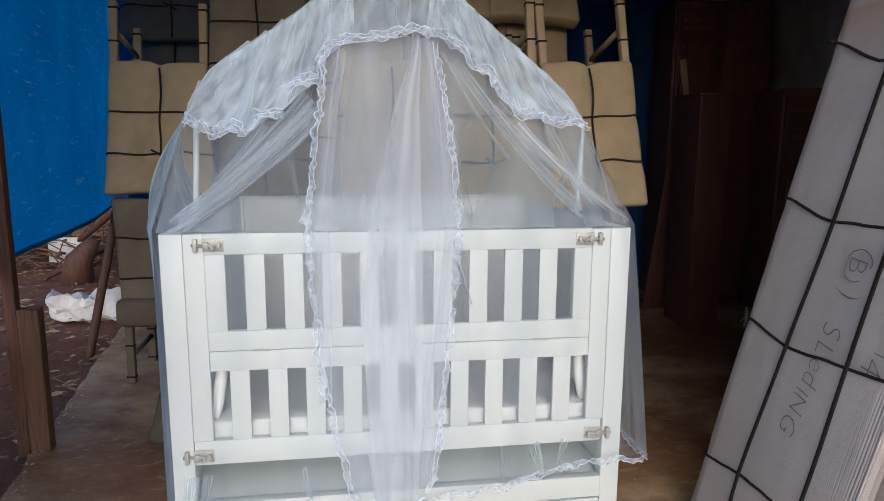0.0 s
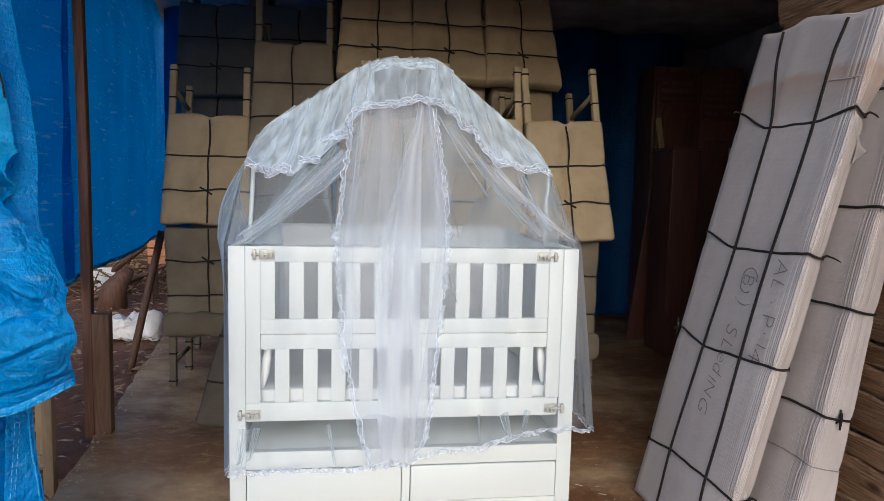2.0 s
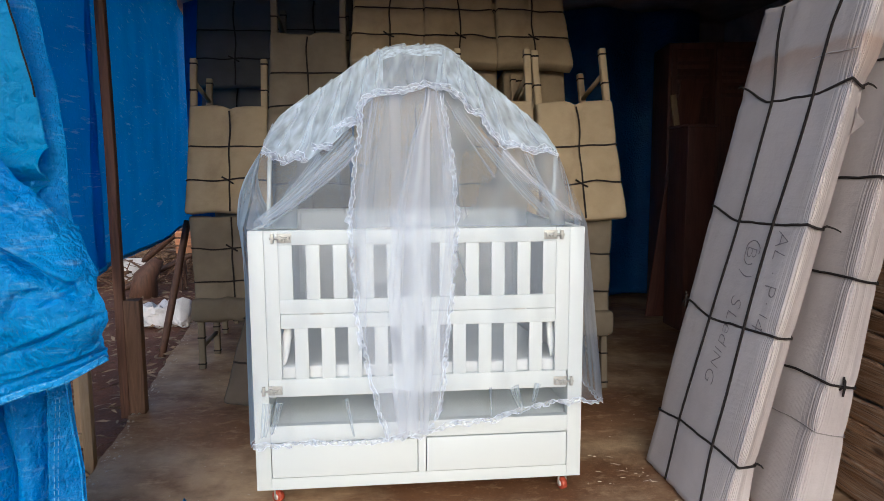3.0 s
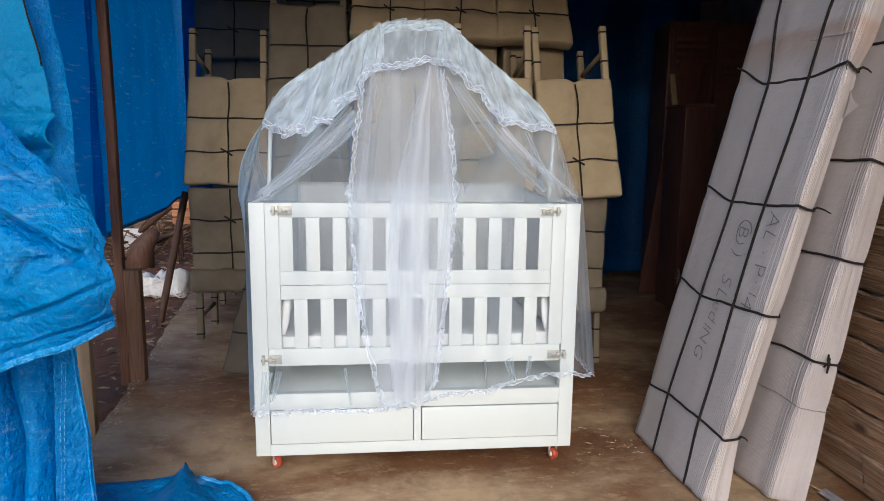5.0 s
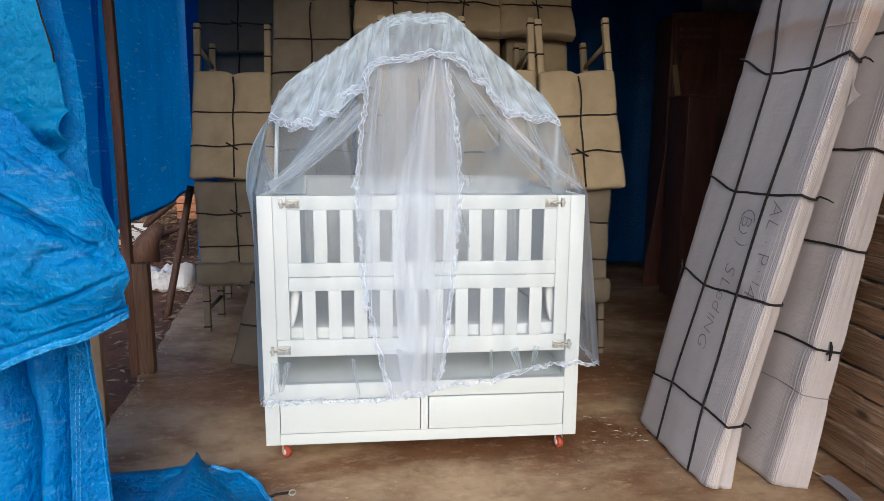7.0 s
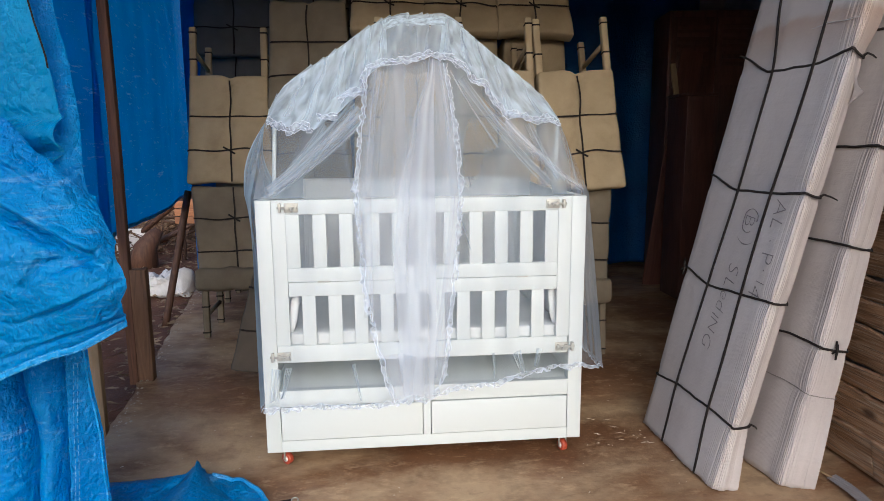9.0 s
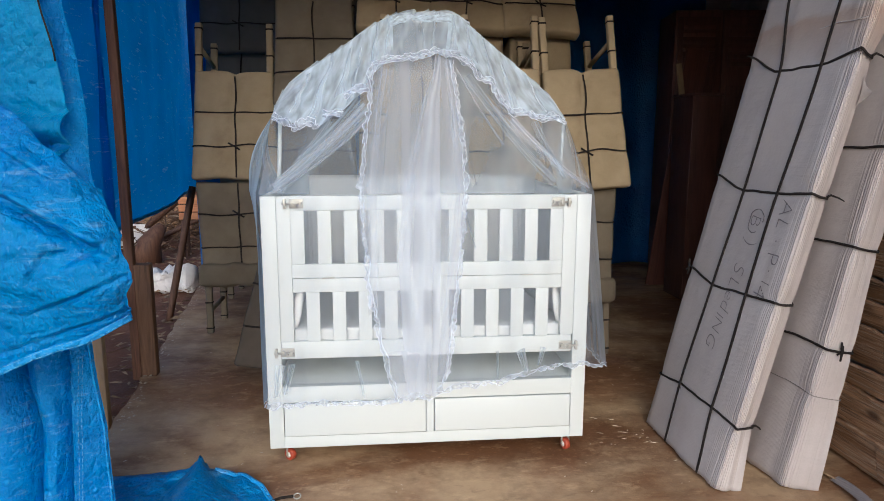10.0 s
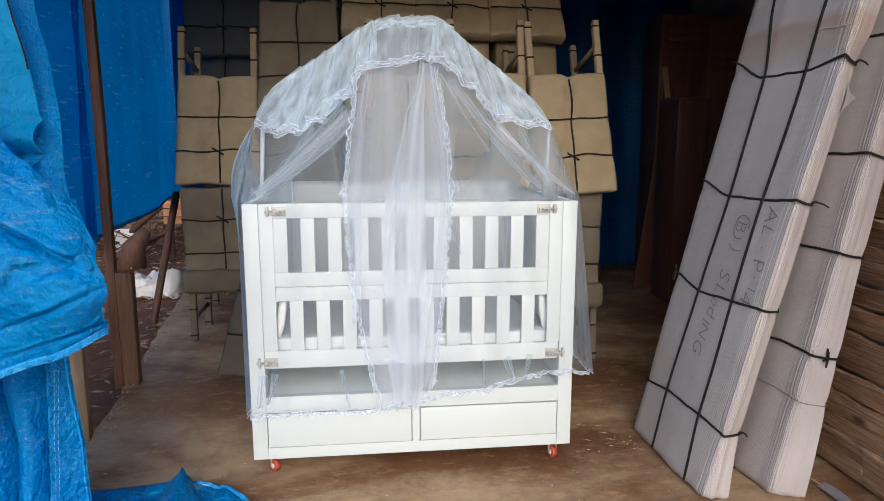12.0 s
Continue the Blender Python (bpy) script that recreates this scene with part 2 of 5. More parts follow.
def add_stain(m):
    """A brown water stain across the cardboard near its top."""
    t = m.node_tree
    b = t.nodes["Principled BSDF"]
    old = b.inputs["Base Color"].links[0].from_socket
    tc = t.nodes.new("ShaderNodeTexCoord")
    sep = t.nodes.new("ShaderNodeSeparateXYZ")
    t.links.new(tc.outputs["Object"], sep.inputs[0])
    wavy = node(t, "ShaderNodeMath")
    wavy.operation = "ADD"
    t.links.new(sep.outputs["Z"], wavy.inputs[0])
    t.links.new(scaled(t, noise_tex(t, coords(t), 5.0, 6), -0.05, 0.05), wavy.inputs[1])
    fac = ramp(t, wavy.outputs[0], [(0.0, (0, 0, 0)), (1.0, (0, 0, 0))])
    r = fac.node.color_ramp.elements
    r[0].position, r[1].position = 0.60, 0.665
    r[1].color = (0.0, 0.0, 0.0, 1)
    e = r.new(0.655)
    e.color = (0.55, 0.55, 0.55, 1)
    half = node(t, "ShaderNodeMath")
    half.operation = "MULTIPLY"
    half.inputs[1].default_value = 0.4
    t.links.new(wavy.outputs[0], half.inputs[0])
    t.links.new(half.outputs[0], fac.node.inputs["Fac"])
    t.links.new(mix(t, fac, old, (0.36, 0.22, 0.13)), b.inputs["Base Color"])
    return m


STAIN_CARD = add_stain(kraft("stained_cardboard", (0.45, 0.405, 0.39), (0.54, 0.495, 0.48), (58, 0, 0), (0.44, 0.34, 0.26), 0.2))
STITCH = plain("pale_sewing_thread", (0.2, 0.5, 0.78), 0.7, 0.2, 30)
THREAD = plain("grey_thread", (0.25, 0.22, 0.2), 0.8, 0.2, 30)
RUBBER = plain("black_rubber_strap", (0.014, 0.009, 0.007), 0.95, 0.3, 20)
TARP = tarpaulin("blue_tarpaulin", (0.008, 0.29, 0.74), (0.025, 0.46, 0.92), (0.5, 0.8, 0.97), 0.1, 0.55, 0.75)
CURTAIN = tarpaulin("thin_blue_tarpaulin", (0.008, 0.33, 0.8), (0.016, 0.47, 0.95), (0.5, 0.78, 0.98), 0.68, 0.85, 0.35)
OLD_TARP = tarpaulin("faded_tarpaulin", (0.009, 0.31, 0.64), (0.026, 0.5, 0.86), (0.14, 0.6, 0.85), 0.18, 0.5, 0.7)
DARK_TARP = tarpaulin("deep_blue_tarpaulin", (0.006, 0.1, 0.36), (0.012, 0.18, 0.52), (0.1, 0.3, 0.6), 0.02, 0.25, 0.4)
HEM = tarpaulin("tarpaulin_hem", (0.01, 0.27, 0.7), (0.03, 0.41, 0.86), (0.5, 0.72, 0.88), 0.15, 0.5)
NET = netting("white_netting", 0.12, streak=(11, 0.9, 1), spread=0.7, through=0.6)
NET_UPPER = netting("drawn_netting", 0.27, (0.79, 0.9, 1.0), streak=(9, 0.8, 1), spread=0.5, through=0.6)
NET_BACK = netting("back_netting", 0.2, (0.82, 0.91, 1.0), streak=(9, 0.8, 1), spread=0.4, through=0.6)
NET_SIDE = netting("side_netting", 0.33, (0.8, 0.88, 0.98), streak=(9, 1.0, 1), spread=0.6, through=0.45)
# left side net: blue light from the tarpaulins is put into its colour
NET_BLUE_LIT = netting("blue_lit_netting", 0.46, (0.62, 0.83, 1.0), streak=(8, 1.0, 1), spread=0.6, through=0.5)
NET_CAP = netting("gathered_netting", 0.53, (0.8, 0.91, 1.0), streak=(11, 3.0, 1), spread=0.46, octaves=2.0)
NET_CROWN = netting("crown_netting", 0.32, (0.82, 0.91, 1.0), streak=(6, 1.2, 1), spread=0.5)
NET_PLEAT = netting("pleated_netting", 0.33, (0.87, 0.9, 0.98), streak=(3, 0.6, 1), spread=0.3)
NET_PANEL = netting("panel_netting", 0.23, (0.85, 0.89, 0.98), streak=(4, 0.7, 1), spread=0.35)
LACE = netting("ruffled_lace", 0.36, (0.84, 0.9, 1.0), (60, 60, 60), 0.5, False)
RIM = netting("lace_rim", 0.8, (0.88, 0.92, 1.0), (80, 80, 80), 0.15, False)
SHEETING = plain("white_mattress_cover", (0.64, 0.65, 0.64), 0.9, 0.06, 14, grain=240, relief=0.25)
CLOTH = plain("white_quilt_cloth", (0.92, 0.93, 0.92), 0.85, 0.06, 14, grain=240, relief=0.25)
STEEL = plain("galvanised_steel", (0.43, 0.41, 0.36), 0.42, 0.2, 60, 0.45, 200, 0.1)
RED = plain("red_caster_plastic", (0.4, 0.065, 0.03), 0.4, 0.15, 30)
HUB = plain("pale_caster_hub", (0.62, 0.58, 0.54), 0.4, 0.1, 30)
FLOOR = earth("packed_cement_floor", [(0.28, (0.14, 0.058, 0.024)), (0.5, (0.235, 0.112, 0.05)), (0.7, (0.4, 0.225, 0.112))], 1.1, 0.62, 0.25, 0.1, 0.3, (0.55, 0.38, 0.215))
SOIL = earth("red_soil", [(0.25, (0.075, 0.028, 0.015)), (0.55, (0.15, 0.058, 0.03)), (0.8, (0.23, 0.1, 0.055))], 2.0, 0.9, 0.8)
PLANK = weathered(timber("weathered_planks", (0.14, 0.065, 0.03), (0.58, 0.33, 0.17), (14, 1.1, 26)))
POST_WOOD = timber("rough_post_wood", (0.11, 0.05, 0.025), (0.28, 0.145, 0.075), (16, 16, 1.2))
POLE_WOOD = timber("brown_pole_wood", (0.05, 0.02, 0.011), (0.14, 0.062, 0.034), (16, 16, 1.2))
PALE_WOOD = timber("pale_stool_wood", (0.28, 0.18, 0.09), (0.45, 0.31, 0.18), (14, 14, 1.2))
MAHOGANY = timber("dark_mahogany", (0.09, 0.035, 0.025), (0.2, 0.08, 0.055), (10, 10, 1.0), 0.45)
# roof and closing walls, made pale to bounce light into the interior
ROOF = plain("pale_bounce_sheet", (0.5, 0.445, 0.41), 0.85, 0.3, 3)
SACK = plain("white_woven_sack", (0.62, 0.59, 0.58), 0.7, 0.15, 9, grain=180, relief=0.3)
LITTER_WOOD = timber("weathered_sticks", (0.045, 0.02, 0.01), (0.24, 0.125, 0.065), (9, 9, 9))
LEAF = plain("dry_litter", (0.28, 0.19, 0.12), 0.9, 0.4, 5)
CRATE_WOOD = timber("orange_crate_wood", (0.25, 0.09, 0.035), (0.5, 0.22, 0.1), (1.2, 14, 14))
CHIP = plain("pale_wood_chip", (0.55, 0.45, 0.33), 0.85, 0.2, 9)
INK = plain("pen_ink", (0.17, 0.145, 0.15), 0.7, 0.1, 40)


# ---------------------------------------------------------------- shaping
def part(name, bm, mat, parent=None, label="", smooth=True):
    me = bpy.data.meshes.new(name)
    bm.normal_update()
    for f in bm.faces:
        f.smooth = smooth
    bm.to_mesh(me)
    bm.free()
    me.materials.append(mat)
    ob = new(name, me)
    ob.parent = parent
    if label:
        ob["label"] = label
    return ob


def thing(name, label, category, group="", kind="", at=(0, 0, 0)):
    ob = new(name)
    ob.empty_display_size = 0.1
    ob.location = at
    return tagged(ob, label, category, group, kind)


def steps(lo, hi, r, gap):
    """Places along an axis of a rounded box, close together at its edges."""
    inner = max(2, int(round((hi - lo - 2 * r) / gap)) + 1)
    mid = [lo + r + (hi - lo - 2 * r) * i / (inner - 1) for i in range(inner)]
    return [lo, lo + 0.3 * r] + mid + [hi - 0.3 * r, hi]


def soft_box(bm, lo, hi, r=0.01, gap=1.0, bend=None):
    """A box with rounded edges; bend(Vector) moves its points."""
    lo, hi = Vector(lo), Vector(hi)
    r = min(r, *(0.49 * (hi[i] - lo[i]) for i in range(3)))
    ax = [steps(lo[i], hi[i], r, gap) for i in range(3)]
    seen = {}

    def vert(p):
        key = tuple(round(c, 6) for c in p)
        if key not in seen:
            q = Vector(min(max(p[i], lo[i] + r), hi[i] - r) for i in range(3))
            d = Vector(p) - q
            w = q + d.normalized() * r if d.length > 1e-9 else q
            seen[key] = bm.verts.new(bend(w) if bend else w)
        return seen[key]

    for a, b, c in ((0, 1, 2), (1, 2, 0), (2, 0, 1)):
        for side in (0, -1):
            for i in range(len(ax[a]) - 1):
                for j in range(len(ax[b]) - 1):
                    corners = []
                    for di, dj in ((0, 0), (1, 0), (1, 1), (0, 1)):
                        p = [0, 0, 0]
                        p[a], p[b], p[c] = ax[a][i + di], ax[b][j + dj], ax[c][side]
                        corners.append(vert(p))
                    if side == 0:
                        corners.reverse()
                    if len(set(corners)) > 2:
                        bm.faces.new(list(dict.fromkeys(corners)))
    return bm


def bar(lo, hi, r=0.004, gap=1.0, bend=None):
    return soft_box(bmesh.new(), lo, hi, r, gap, bend)


def tube(points, radius, sides=8, closed=False, bm=None):
    """A round rod along points; radius a number or one per point."""
    bm = bm or bmesh.new()
    pts = [Vector(p) for p in points]
    n = len(pts)
    rings, side = [], None
    for i, p in enumerate(pts):
        a = pts[(i - 1) % n] if closed or i else p
        b = pts[(i + 1) % n] if closed or i < n - 1 else p
        d = (b - a).normalized()
        if side is None:
            side = d.orthogonal().normalized()
        side = (side - d * side.dot(d)).normalized()
        up = d.cross(side)
        rad = radius[i] if isinstance(radius, (list, tuple)) else radius
        rings.append([bm.verts.new(p + rad * (side * math.cos(6.28318 * k / sides) + up * math.sin(6.28318 * k / sides))) for k in range(sides)])
    for i in range(n if closed else n - 1):
        r0, r1 = rings[i], rings[(i + 1) % n]
        for k in range(sides):
            bm.faces.new((r0[k], r0[(k + 1) % sides], r1[(k + 1) % sides], r1[k]))
    if not closed:
        bm.faces.new(rings[0][::-1])
        bm.faces.new(rings[-1])
    return bm


def band(points, normals, width, thick, closed=False, bm=None):
    """A flat strap along points, lying on faces with those normals."""
    bm = bm or bmesh.new()
    pts = [Vector(p) for p in points]
    n = len(pts)
    rings = []
    for i, p in enumerate(pts):
        a = pts[(i - 1) % n] if closed or i else p
        b = pts[(i + 1) % n] if closed or i < n - 1 else p
        d, up = (b - a).normalized(), Vector(normals[i]).normalized()
        s = d.cross(up).normalized() * width / 2
        rings.append([bm.verts.new(q) for q in (p - s - up * thick * 0.3, p - s + up * thick * 0.7, p + up * thick, p + s + up * thick * 0.7, p + s - up * thick * 0.3)])
    for i in range(n if closed else n - 1):
        r0, r1 = rings[i], rings[(i + 1) % n]
        for k in range(5):
            bm.faces.new((r0[k], r1[k], r1[(k + 1) % 5], r0[(k + 1) % 5]))
    if not closed:
        bm.faces.new(rings[0])
        bm.faces.new(rings[-1][::-1])
    return bm


def sheet(nu, nv, at, bm=None):
    """A grid of cloth; at(u, v) with both from 0 to 1."""
    bm = bm or bmesh.new()
    rows = [[bm.verts.new(at(i / nu, j / nv)) for j in range(nv + 1)] for i in range(nu + 1)]
    uv = bm.loops.layers.uv.verify()
    for i in range(nu):
        for j in range(nv):
            f = bm.faces.new((rows[i][j], rows[i + 1][j], rows[i + 1][j + 1], rows[i][j + 1]))
            for loop, (a, b) in zip(f.loops, ((i, j), (i + 1, j), (i + 1, j + 1), (i, j + 1))):
                loop[uv].uv = (a / nu, b / nv)
    return bm


def curve_at(table, x):
    """Smooth value between the rows (x, value) of a small table."""
    if x <= table[0][0]:
        return table[0][1]
    for (a, fa), (b, fb) in zip(table, table[1:]):
        if x <= b:
            t = (x - a) / (b - a)
            t = t * t * (3 - 2 * t) * 0.5 + t * 0.5
            return fa + (fb - fa) * t
    return table[-1][1]


def wob(x, y=0.0, z=0.0):
    return noise.noise(Vector((x, y, z)))


# ---------------------------------------------------------------- setting
def slab_edge(y):
    return -1.29 - 0.13 * y


def make_floor():
    bm = bmesh.new()

    def at(u, v):
        y = -4.5 + 8.9 * v
        left = slab_edge(y) + 0.025 * wob(y * 5, 3.1) + 0.012 * wob(y * 21, 1.7)
        x = left + (3.4 - left) * (u ** 1.5)
        z = 0.004 * wob(x * 1.6, y * 1.6) + 0.0016 * wob(x * 7, y * 7) - 0.004
        return Vector((x, y, min(z, 0.0)))

    sheet(110, 170, at, bm)
    # broken side of the slab
    rim = [at(0, j / 170) for j in range(171)]
    low = [bm.verts.new(Vector((p.x - 0.02 + 0.03 * wob(p.y * 17, 9), p.y, -0.16))) for p in rim]
    bm.verts.ensure_lookup_table()
    for j in range(170):
        bm.faces.new((bm.verts[j + 1], bm.verts[j], low[j], low[j + 1]))
    ob = part("floor", bm, FLOOR)
    tagged(ob, "brown packed cement floor with scuffs and dust", "floor", kind="structure")


def make_ground():
    bm = bmesh.new()
    ring = [0, 1, 2, 3, 4, 5, 6, 8, 10, 13, 17, 23, 32, 50, 90, 200, 600, 2500]
    xs = [-r for r in ring[:0:-1]] + ring

    def fine(vals):
        out = []
        for a, b in zip(vals, vals[1:]):
            k = 6 if max(abs(a), abs(b)) <= 8 else 1
            out += [a + (b - a) * i / k for i in range(k)]
        return out + [vals[-1]]

    gx = [x - 2 for x in fine(xs)]
    gy = [y + 2 for y in fine(xs)]
    rows = []
    for x in gx:
        rows.append([bm.verts.new((x, y, -0.13 + (0.03 * wob(x * 1.3, y * 1.3) + 0.012 * wob(x * 5, y * 5) if abs(x) + abs(y) < 30 else 0))) for y in gy])
    for i in range(len(gx) - 1):
        for j in range(len(gy) - 1):
            bm.faces.new((rows[i][j], rows[i + 1][j], rows[i + 1][j + 1], rows[i][j + 1]))
    tagged(part("ground", bm, SOIL), "bare reddish brown soil beside the cement floor", "ground", kind="structure")


def make_shell():
    roof = part("ceiling", bar((-2.02, -0.75, 2.72), (3.5, 4.6, 2.78), 0.01), ROOF)
    # eave out of view, added to cut the sky light on the upper back
    eave = part("wall_shade_eave", bar((-2.02, -0.81, 2.42), (3.5, -0.751, 2.75), 0.01), ROOF)
    tagged(eave, "unseen eave board added along the open front to shade the back", "eave", kind="structure")
    # hidden wall, added to keep daylight out behind the planks
    inner = part("wall_inner", bar((1.701, 0.36, -0.02), (3.4, 0.42, 2.72), 0.01), ROOF)
    tagged(inner, "unseen closing wall added behind the planks", "wall", kind="structure")
    tagged(roof, "weathered grey roof sheet over the workshop", "ceiling", kind="structure")
    # back and east walls are likewise unseen, added to close the room
    wall = part("wall_back", bar((-1.82, 4.3, -0.16), (3.5, 4.36, 2.72), 0.01), ROOF)
    tagged(wall, "unseen closing wall added behind the hanging tarpaulin", "wall", kind="structure")
    wall = part("wall_east", bar((3.4, -0.75, -0.16), (3.46, 4.3, 2.72), 0.01), ROOF)
    tagged(wall, "unseen side wall added to close the shaded end", "wall", kind="structure")


make_floor()
make_ground()
make_shell()


def make_plank_wall():
    wall = part("wall_planks", bar((1.645, -2.3, -0.02), (1.7, 0.42, 2.72), 0.004), ROOF)
    tagged(wall, "wall of weathered brown wooden planks laid level", "wall", kind="structure")
    rng = random.Random(5)
    heights = [0.004, 0.156, 0.31, 0.398, 0.552, 0.648, 0.735, 0.87, 0.975]
    while heights[-1] < 2.6:
        heights.append(heights[-1] + rng.uniform(0.09, 0.16))
    for z, above in zip(heights, heights[1:]):
        h = above - z
        y = -2.3 - rng.uniform(0, 1.2)
        while y < 0.42:
            length = rng.uniform(2.2, 3.6)
            end = min(y + length, 0.42)
            lean, sink, k = rng.uniform(0.016, 0.045), rng.uniform(0, 0.014), rng.uniform(0, 50)

            def bend(p, k=k, lean=lean, sink=sink, z0=z, h=h):
                p = p.copy()
                up = (p.z - z0) / h
                face = 1 if p.x < 1.59 else 0
                p.x += 0.006 * wob(p.y * 2, k) - lean * (0.2 - up) * -1 + sink + face * (0.007 * wob(p.y * 4, up * 7, k) + 0.005 * wob(p.y * 9, up * 26, k))
                ragged = 0.016 * wob(p.y * 1.3, k + 7) + 0.01 * wob(p.y * 9, k) + 0.006 * wob(p.y * 31, k)
                p.z += ragged * (1.0 if up > 0.5 else 0.3)
                return p

            if end - y > 0.05:
                part("plank", bar((1.575, max(y, -2.3), z), (1.605, end - 0.004, z + h - 0.005), 0.004, 0.016, bend), PLANK, wall)
            y = end


make_plank_wall()


# ---------------------------------------------------------------- the crib
def make_crib():
    crib = thing("baby_crib", "white painted wooden baby crib with slatted gate and two drawers", "crib")
    top, low = 1.022, 0.075
    deep = 0.7
    for x in (-0.6, 0.546):
        part("post", bar((x, 0.0, low), (x + 0.054, 0.045, top), 0.002), WHITE, crib)
        part("post", bar((x, deep - 0.045, low), (x + 0.054, deep, top - 0.01), 0.002), WHITE, crib)
    # sides and back
    for x in (-0.598, 0.574):
        part("side_panel", bar((x, 0.046, low), (x + 0.024, deep - 0.046, 0.42), 0.0016), WHITE, crib)
        part("side_rail", bar((x, 0.046, top - 0.055), (x + 0.024, deep - 0.046, top), 0.002), WHITE, crib)
        for i in range(6):
            y = 0.09 + i * 0.1
            part("side_slat", bar((x + 0.005, y, 0.42), (x + 0.019, y + 0.05, top - 0.055), 0.0016), WHITE, crib)
    part("back_panel", bar((-0.545, deep - 0.03, low), (0.545, deep - 0.012, 0.46), 0.0016), WHITE, crib)
    part("back_rail", bar((-0.545, deep - 0.034, top - 0.04), (0.545, deep - 0.008, top - 0.012), 0.002), WHITE, crib)
    for i in range(11):
        x = -0.5 + i * 0.0955
        part("back_slat", bar((x, deep - 0.028, 0.46), (x + 0.048, deep - 0.014, top - 0.04), 0.0016), WHITE, crib)
    # drawer box
    part("plinth_rail", bar((-0.5459, 0.0004, low), (0.5459, 0.03, 0.119), 0.0008), WHITE, crib)
    part("niche_rail", bar((-0.5459, 0.0004, 0.254), (0.5459, 0.03, 0.315), 0.0012), WHITE, crib)
    part("divider", bar((-0.0135, 0.0006, 0.1191), (0.0145, 0.03, 0.2539), 0.0008), WHITE, crib)
    part("niche_shelf", bar((-0.57, 0.03, 0.3), (0.57, deep - 0.03, 0.313), 0.002), WHITE, crib)
    part("base_board", bar((-0.57, 0.03, low), (0.57, deep - 0.03, low + 0.012), 0.002), WHITE, crib)
    part("bed_base", bar((-0.57, 0.05, 0.425), (0.57, deep - 0.03, 0.44), 0.002), WHITE, crib)
    for lo, hi in ((-0.5425, -0.0165), (0.0175, 0.5425)):
        d = part("drawer", bar((lo, -0.004, 0.1225), (hi, 0.014, 0.2503), 0.0016), WHITE, crib)
        part("drawer_box", bar((lo + 0.01, 0.015, 0.127), (hi - 0.01, 0.5, 0.235), 0.0016), WHITE, d)
    # lower gate: full-height stiles, a rail above and below its slats
    gate = part("lower_gate", bar((-0.5445, 0.001, 0.4235), (0.5405, 0.022, 0.4875), 0.0016), WHITE, crib)
    part("gate_rail", bar((-0.4955, 0.001, 0.6725), (0.4945, 0.022, 0.7235), 0.0016), WHITE, gate)
    for x in (-0.5452, 0.4955):
        part("gate_stile", bar((x, 0.0005, 0.488), (x + 0.0484 if x < 0 else x + 0.0496, 0.022, 1.0215), 0.0016), WHITE, gate)
    for i in range(10):
        x = -0.496 + 0.0459 + i * 0.0944
        part("slat", bar((x, 0.004, 0.4875), (x + 0.0485, 0.018, 0.6725), 0.0016), WHITE, gate)
    # upper flap, hinged on the lower gate
    flap = part("upper_gate", bar((-0.4965, 0.0, 0.7255), (0.4945, 0.021, 0.776), 0.0016), WHITE, crib)
    part("gate_rail", bar((-0.4965, 0.0, 0.97), (0.4945, 0.021, 1.0225), 0.002), WHITE, flap)
    for x in (-0.4965, 0.4465):
        part("gate_stile", bar((x, 0.0, 0.776), (x + 0.048, 0.021, 0.97), 0.0016), WHITE, flap)
    for i in range(9):
        x = -0.4485 + 0.0459 + i * 0.0944
        part("slat", bar((x, 0.004, 0.776), (x + 0.0485, 0.017, 0.97), 0.0016), WHITE, flap)
    for x in (-0.391, 0.338):
        part("hinge", bar((x, -0.003, 0.7225), (x + 0.046, 0.002, 0.7268), 0.001), STEEL, crib, "thin steel hinge in the gate's joint")
    # barrel bolts at the gate's corners
    for x, z, flip in ((-0.449, 0.995, -1), (0.448, 0.995, 1), (-0.497, 0.449, -1), (0.492, 0.449, 1)):
        def span(a, b, y0, y1, z0, z1, r=0.001):
            lo, hi = sorted((x + flip * a, x + flip * b))
            return bar((lo, y0, z + z0), (hi, y1, z + z1), r)
        bolt = part("barrel_bolt", span(0.0, 0.05, -0.0035, 0.0, -0.0165, 0.0165), STEEL, crib, "galvanised steel barrel bolt")
        part("bolt_rod", tube([(x + flip * 0.004, -0.009, z), (x + flip * 0.074, -0.009, z)], 0.0042), STEEL, bolt)
        part("bolt_knob", tube([(x + flip * 0.024, -0.01, z), (x + flip * 0.024, -0.018, z - 0.012)], 0.003), STEEL, bolt)
        part("bolt_guide", span(0.034, 0.046, -0.014, -0.003, -0.008, 0.008), STEEL, bolt)
        part("bolt_guide", span(0.006, 0.014, -0.014, -0.003, -0.008, 0.008), STEEL, bolt)
        part("bolt_keeper", span(0.06, 0.07, -0.015, 0.0, -0.0165, 0.0165), STEEL, bolt)
    # casters
    for x, y, turn in ((-0.535, 0.06, 0.9), (0.545, 0.05, 0.35), (-0.54, 0.62, 0.2), (0.54, 0.62, -0.4)):
        c = part("caster", bar((x - 0.018, y - 0.018, 0.071), (x + 0.018, y + 0.018, 0.0755), 0.001), STEEL, crib)
        d = Vector((math.cos(turn), math.sin(turn), 0))
        hub = Vector((x, y, 0.0235))
        wheel = part("wheel", tube([hub - d * 0.011, hub - d * 0.009, hub + d * 0.009, hub + d * 0.011], [0.019, 0.0228, 0.0228, 0.019], 24), RED, c, "red plastic caster wheel")
        part("hub", tube([hub - d * 0.0135, hub + d * 0.0135], 0.011, 16), HUB, wheel, "pale wheel hub")
        for s in (-1, 1):
            q = hub + d * 0.017 * s
